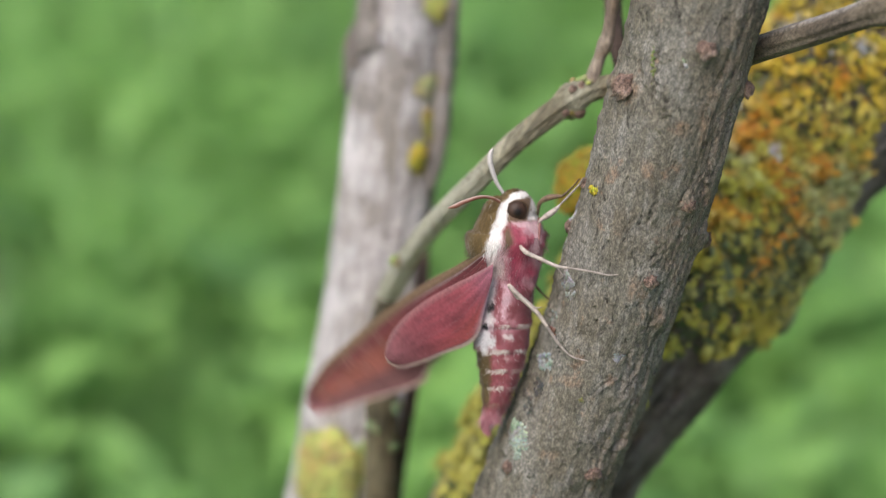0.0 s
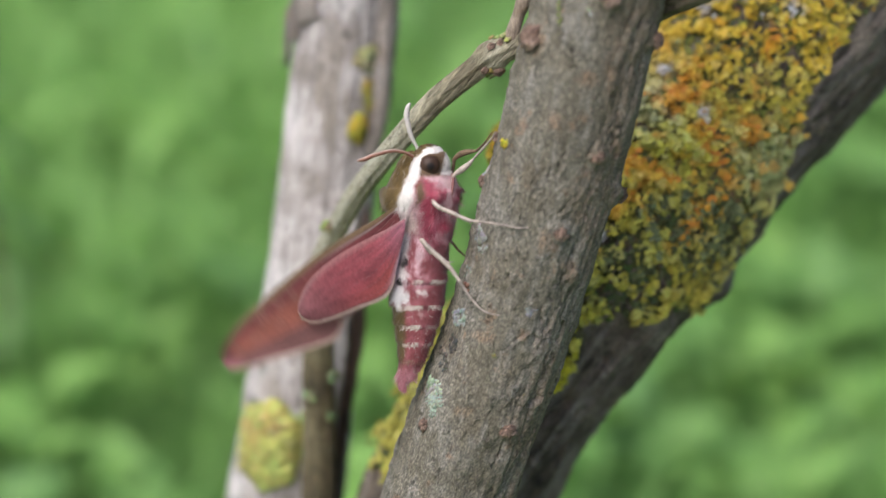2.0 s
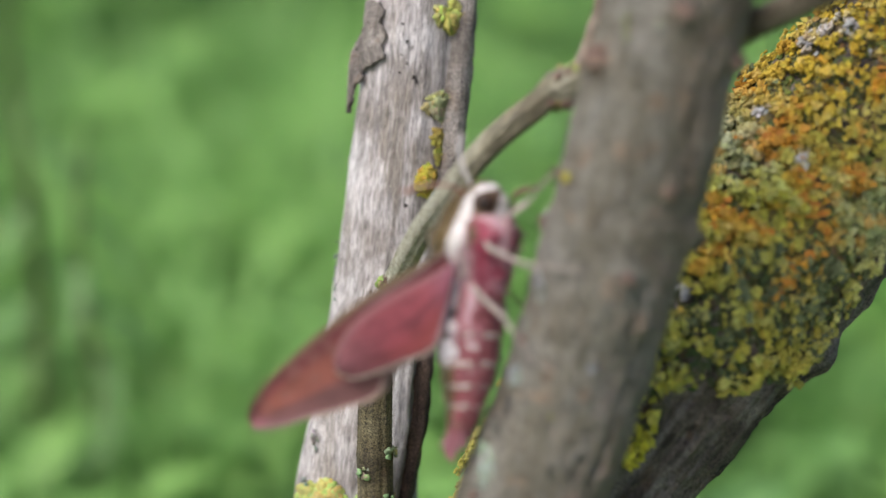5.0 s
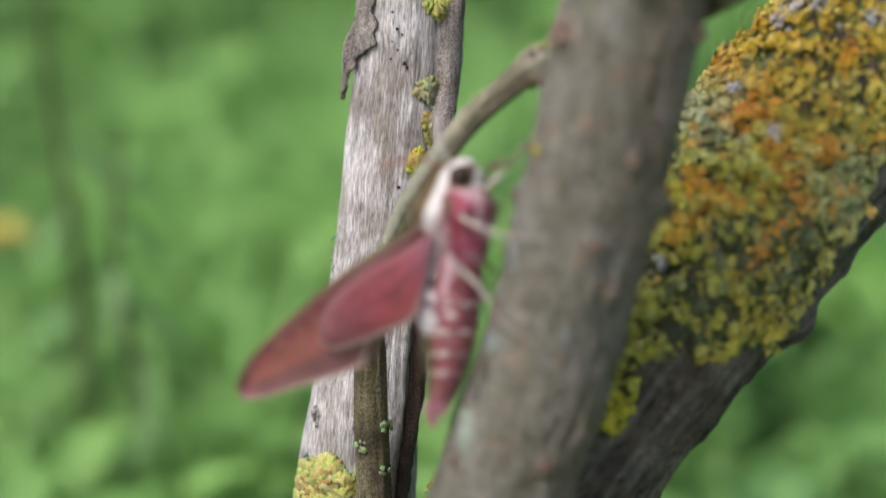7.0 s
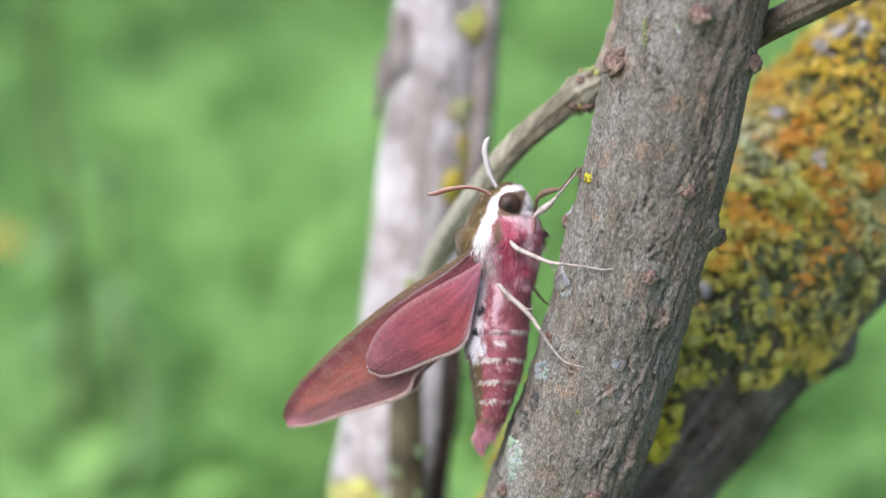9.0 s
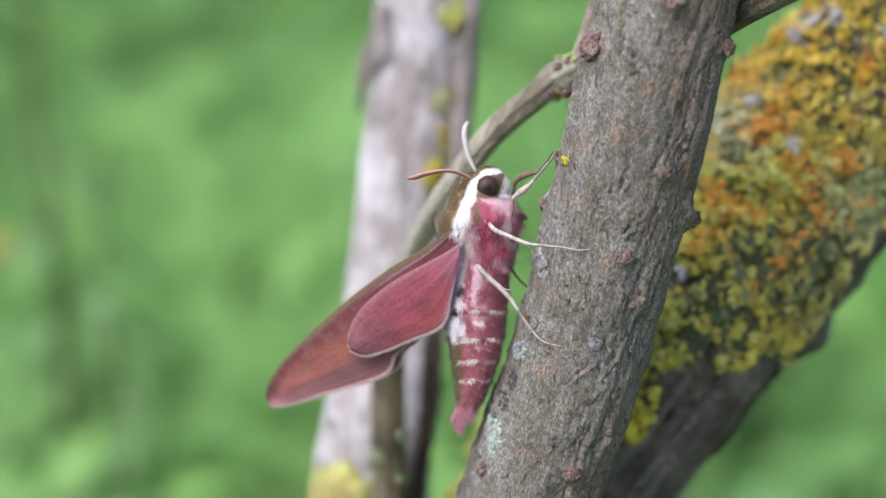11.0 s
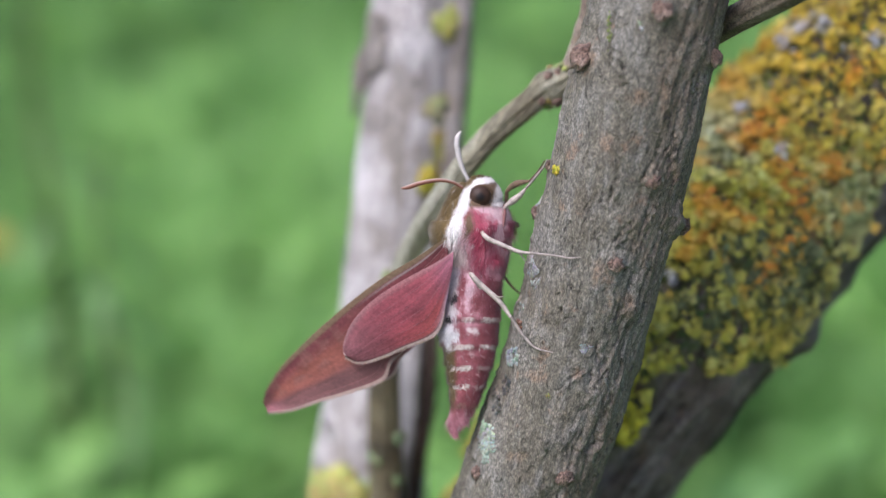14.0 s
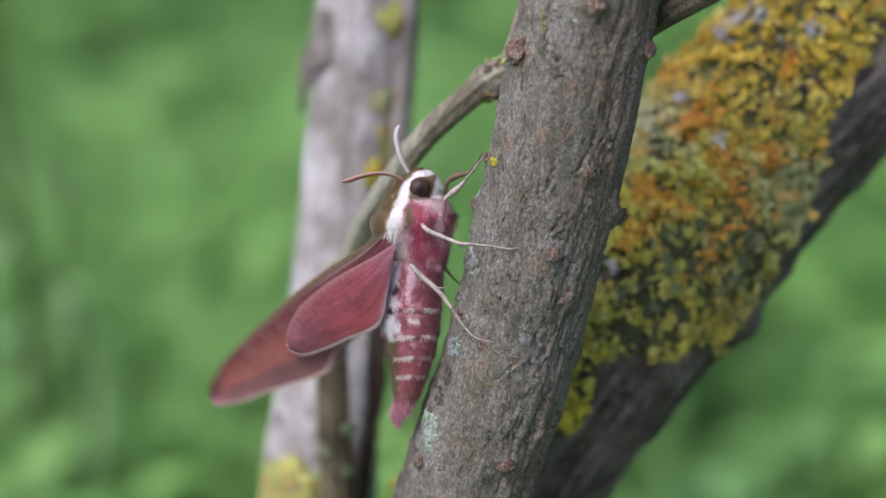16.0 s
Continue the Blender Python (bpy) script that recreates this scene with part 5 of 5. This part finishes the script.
def build_legs():
    pale, dark = (0.36, 0.31, 0.27), (0.13, 0.085, 0.05)
    leg(4, [(10.6, 4.0, 6.2, 0.25), (11.7, 2.5, 5.0, 0.34), (13.6, 1.6, 4.2, 0.30), (15.9, 0.6, 3.0, 0.27), (17.4, 0.4, 2.5, 0.18), (20.7, 0.0, 0.25, 0.17), (22.6, -0.35, -0.75, 0.14), (24.0, -0.2, -1.1, 0.09)], pale, "slender pale middle leg gripping the bark",
        [(15.9, 0.6, 3.0, 0.14), (16.6, -0.4, 3.2, 0.1), (16.9, -1.0, 3.3, 0.03)])
    leg(5, [(10.9, -4.4, 5.8, 0.22), (9.9, -3.0, 5.4, 0.28), (9.5, -2.4, 5.2, 0.30), (10.6, -3.6, 4.9, 0.36), (13.3, -6.1, 4.6, 0.36), (14.8, -8.2, 4.2, 0.24), (16.3, -10.5, 3.7, 0.2), (17.4, -11.8, 3.0, 0.17), (18.4, -12.5, 2.4, 0.15), (20.3, -12.9, 1.35, 0.08)], pale, "slender pale hind leg gripping the bark",
        [(12.3, -5.2, 4.6, 0.16), (13.3, -5.5, 4.3, 0.1), (14.2, -5.4, 4.1, 0.03)])
    leg(5, [(13.9, 5.0, 8.2, 0.2), (14.1, 6.0, 7.8, 0.22), (14.4, 6.8, 7.4, 0.26), (15.3, 7.5, 7.0, 0.46), (16.3, 8.3, 6.6, 0.36), (17.0, 9.1, 6.4, 0.15), (18.2, 10.5, 5.8, 0.18), (19.4, 12.0, 5.0, 0.15), (19.9, 13.0, 4.4, 0.09)], pale, "pale front leg reaching up to the bark")
    leg(5, [(14.0, 5.6, 11.0, 0.3), (14.5, 7.8, 10.6, 0.26), (14.7, 9.0, 10.2, 0.3), (15.7, 9.8, 9.4, 0.46), (16.8, 10.1, 8.6, 0.34), (17.6, 10.2, 8.0, 0.16), (18.7, 11.4, 7.0, 0.15), (19.6, 12.9, 5.6, 0.08)], dark, "brown front leg reaching up to the bark")
    leg(2, [(13.2, -1.6, 11.5, 0.25), (14.2, -2.9, 11.6, 0.22), (15.4, -4.4, 11.4, 0.16), (16.6, -5.4, 11.0, 0.10), (17.3, -5.7, 10.6, 0.06)], dark, "brown far-side leg against the bark")


FORE_ROOT, HIND_ROOT, FAR_ROOT = (5.8, 2.0, 9.0), (6.6, 0.0, 7.2), (6.2, 1.6, 13.0)


def wing(name, lead, trail, root, rise, colour, label, veins):
    """A thin veined wing between its leading and trailing edges; rise gives its height towards the viewer."""
    n, m = 130, 110
    a, b = spline(lead, n), spline(trail, n)
    rows = ([], [])
    tints = []
    for i in range(n):
        t = i / (n - 1)
        for j in range(m):
            u = j / (m - 1)
            x, z = a[i] * (1 - u) + b[i] * u
            y = rise(t, u) + 0.008 * math.cos(2 * math.pi * veins * u) + 0.05 * fbm(x * 0.3, z * 0.3, 1, 2)
            for k, thick in enumerate((-0.06, 0.06)):
                q = (Vector((x, y + thick, z)) - Vector((root[0], root[2], root[1]))) * MM
                rows[k].append(tuple(q))
            tints.append(colour(t, u, x, z))
    verts = rows[0] + rows[1]
    o = n * m
    faces = []
    for i in range(n - 1):
        for j in range(m - 1):
            c = i * m + j
            faces += [(c, c + m, c + m + 1, c + 1), (o + c, o + c + 1, o + c + m + 1, o + c + m)]
    rim = [j for j in range(m)] + [i * m + m - 1 for i in range(1, n)] + [(n - 1) * m + j for j in range(m - 2, -1, -1)] + [i * m for i in range(n - 2, 0, -1)]
    for c, d in zip(rim, rim[1:] + rim[:1]):
        faces.append((c, d, d + o, c + o))
    return part(name, verts, faces, WING, moth, label, tints=tints * 2, at=Matrix.Translation(local(*root)))


def streaks(t, u, veins):
    s = 1 + 0.10 * max(0.0, math.cos(2 * math.pi * veins * u)) ** 24
    return s * (1 + 0.13 * fbm(t * 5, u * 60, 2, 2) + 0.34 * fbm(t * 7, u * 7, 7, 3))


def fore_colour(t, u, x, z):
    c = mix((0.175, 0.044, 0.048), (0.28, 0.088, 0.062), smooth(0.12, 0.35, u) * smooth(0.25, 0.6, t))
    c = mix(c, (0.140, 0.054, 0.050), smooth(0.42, 0.60, u + 0.12 * math.sin(7 * t)) * smooth(0.2, 0.5, t))
    c = mix(c, (0.215, 0.078, 0.085), smooth(0.84, 0.97, t))
    c = mix(c, (0.249, 0.104, 0.083), 0.6 * smooth(0.05, 0.3, fbm(x * 0.5, z * 0.5, 3, 3)) * smooth(0.3, 0.5, t) * smooth(0.55, 0.4, u))
    c = tuple(v * streaks(t, u, 8) for v in c)
    edge = 0.045 + 0.04 * (1 - t)
    c = mix(c, (0.200, 0.130, 0.075), smooth(edge + 0.02, edge, u) * smooth(0.98, 0.85, t))
    c = mix(c, (0.310, 0.240, 0.220), smooth(0.025, 0.01, abs(u - edge - 0.035)) * smooth(0.42, 0.2, t))
    c = mix(c, (0.42, 0.30, 0.25), smooth(0.955, 0.975, u) * smooth(0.3, 0.45, t))
    return c


def hind_colour(t, u, x, z):
    c = mix((0.225, 0.042, 0.055), (0.170, 0.055, 0.063), smooth(0.45, 0.85, t))
    c = mix(c, (0.30, 0.058, 0.054), smooth(0.5, 0.95, u) * smooth(0.75, 0.3, t))
    c = mix(c, (0.254, 0.083, 0.120), smooth(0.25, 0.0, t))
    c = tuple(v * streaks(t, u, 9) for v in c)
    c = mix(c, (0.33, 0.19, 0.18), 0.45 * smooth(0.14, 0.02, u))
    c = mix(c, (0.146, 0.063, 0.060), smooth(0.93, 0.955, u) * smooth(0.15, 0.3, t))
    c = mix(c, (0.47, 0.36, 0.31), smooth(0.965, 0.98, u) * smooth(0.12, 0.25, t))
    c = mix(c, (0.40, 0.28, 0.32), 0.8 * smooth(0.82, 0.98, u) * smooth(0.4, 0.15, t))
    c = mix(c, (0.42, 0.31, 0.27), smooth(0.965, 0.985, t))
    return c


FORE_LEAD = [(6.3, 2.7), (2.4, 0.1), (-2.2, -2.6), (-6.6, -5.8), (-10.9, -9.4), (-13.9, -12.2), (-16.6, -15.0), (-18.5, -17.9), (-19.1, -19.8)]
FORE_TRAIL = [(6.6, -1.0), (4.8, -7.0), (1.4, -11.6), (-1.3, -14.2), (-2.6, -16.8), (-7.2, -18.5), (-11.2, -19.6), (-15.0, -20.8), (-18.4, -21.2)]
HIND_LEAD = [(7.2, 0.7), (4.4, -1.0), (0.6, -3.0), (-2.4, -4.8), (-5.2, -7.1), (-7.0, -9.4), (-7.9, -11.8), (-7.9, -13.1)]
HIND_TRAIL = [(7.0, -2.0), (6.2, -6.0), (5.4, -9.4), (3.9, -11.0), (0.6, -12.3), (-2.5, -13.6), (-5.6, -14.35), (-7.6, -13.6)]


def add_veins(ob, lead, trail, root, rise, count, tint):
    """Raised veins that fan out from the wing's root, and the hair fringe of its outer edge."""
    n = 40
    a, b = spline(lead, n), spline(trail, n)
    for k in range(count):
        u = (k + 0.6) / (count + 0.4)
        rows = []
        for i in range(1, n - 1, 3):
            t = i / (n - 1)
            x, z = a[i] * (1 - u) + b[i] * u
            rows.append((x, z, rise(t, u) - 0.05, 0.032 * (1.1 - 0.6 * t)))
        v, f = tube(rows, 30, 6)
        shift = Vector((root[0], root[2], root[1])) * MM
        part("vein", [tuple(Vector(p) - shift) for p in v], f, WING, ob, tints=[tint] * len(v))
    rnd = random.Random(count)
    verts, faces, tints = [], [], []
    edge = spline(trail, 700)
    for i in range(140, 700):
        for _ in range(3):
            x, z = edge[i]
            t = i / 699
            q = Vector((x + rnd.uniform(-0.03, 0.03), rise(t, 1.0) + rnd.uniform(-0.06, 0.06), z)) - Vector((root[0], root[2], root[1]))
            size = rnd.uniform(0.12, 0.42)
            way = Vector((rnd.uniform(-0.5, 0.2), rnd.uniform(-0.15, 0.15), -1)) * size
            side = Vector((0.03, 0, 0))
            k = len(verts)
            verts += [tuple((q - side) * MM), tuple((q + side) * MM), tuple((q + way) * MM)]
            faces.append((k, k + 1, k + 2))
            tints += [tuple(c * rnd.uniform(0.75, 1.15) for c in (0.40, 0.30, 0.25))] * 3
    tagged(part("fringe", verts, faces, WING, ob, "pale fringe of fine hairs", tints=tints), kind="stuff")


def fore_rise(t, u):
    return 9.0 + 1.6 * t + 0.5 * math.sin(math.pi * u) - 0.5 * (1 - u) * (1 - t) - 2.2 * (1 - t) ** 5


def hind_rise(t, u):
    return 7.0 + 1.3 * t - 0.4 * math.sin(math.pi * u) - 1.0 * (1 - t) ** 5


def build_wings():
    fore = wing("forewing", FORE_LEAD, FORE_TRAIL, FORE_ROOT, fore_rise, fore_colour, "long narrow rust and rose forewing", 8)
    hind = wing("hindwing", HIND_LEAD, HIND_TRAIL, HIND_ROOT, hind_rise, hind_colour, "crimson hindwing with a pale fringe", 9)
    far = wing("forewing", [(x + 0.9, z - 0.3) for x, z in FORE_LEAD], [(x + 1.3, z + 0.1) for x, z in FORE_TRAIL], FAR_ROOT, lambda t, u: 13.0 + 1.2 * t, fore_colour, "far forewing mostly hidden behind the near one", 8)
    add_veins(fore, FORE_LEAD, FORE_TRAIL, FORE_ROOT, fore_rise, 6, (0.25, 0.105, 0.095))
    add_veins(hind, HIND_LEAD, HIND_TRAIL, HIND_ROOT, hind_rise, 6, (0.22, 0.075, 0.085))
    return fore, hind, far


build_ground()
build_grass()
build_weeds()
build_stalks()
build_shrub()
build_body()
ANTENNAE = build_antennae()
build_legs()
WINGS = build_wings()


def shiver(t):
    """How strongly the wings quiver: in bouts."""
    return 0.9 + 2.4 * smooth(3.4, 2.6, t) + 0.5 * smooth(7.6, 6.8, t) + 1.4 * smooth(14.6, 15.6, t) + 0.25 * math.sin(1.3 * t + 0.6)


def motions():
    walk(focus, [(t, TILT @ pose(0, w * MM, 0)) for t, w in FOCUS])
    for k, (ob, root, size) in enumerate(zip(WINGS, (FORE_ROOT, HIND_ROOT, FAR_ROOT), (1.0, 0.55, 1.0))):
        rows = []
        for n in range(481):
            t = n / 30
            beat = math.sin(2 * math.pi * 6 * t + 0.15 * k) * shiver(t) * size
            rows.append((t, pose(*local(*root), 1.2 * beat, 1.5 * beat, 1.6 * beat)))
        walk(ob, rows)
    for ob, root, sway in zip(ANTENNAE, (ANTENNA_A, ANTENNA_B), (((0, -4, 10), (1.5, -5, 8), (3, 1, 2), (4.2, 0, 0), (6.3, 1, 0), (9, 0, 0), (12, -1, 1), (16, -1, 0)), ((0, -6, 0), (1.5, -2, 2), (3, 0, 0), (4.2, -1, 0), (6.3, 0, 0), (9, 0, 0), (12, 1, 0), (16, 0, 0)))):
        walk(ob, [(t, pose(*local(*root), 0, a, b)) for t, a, b in sway])


motions()
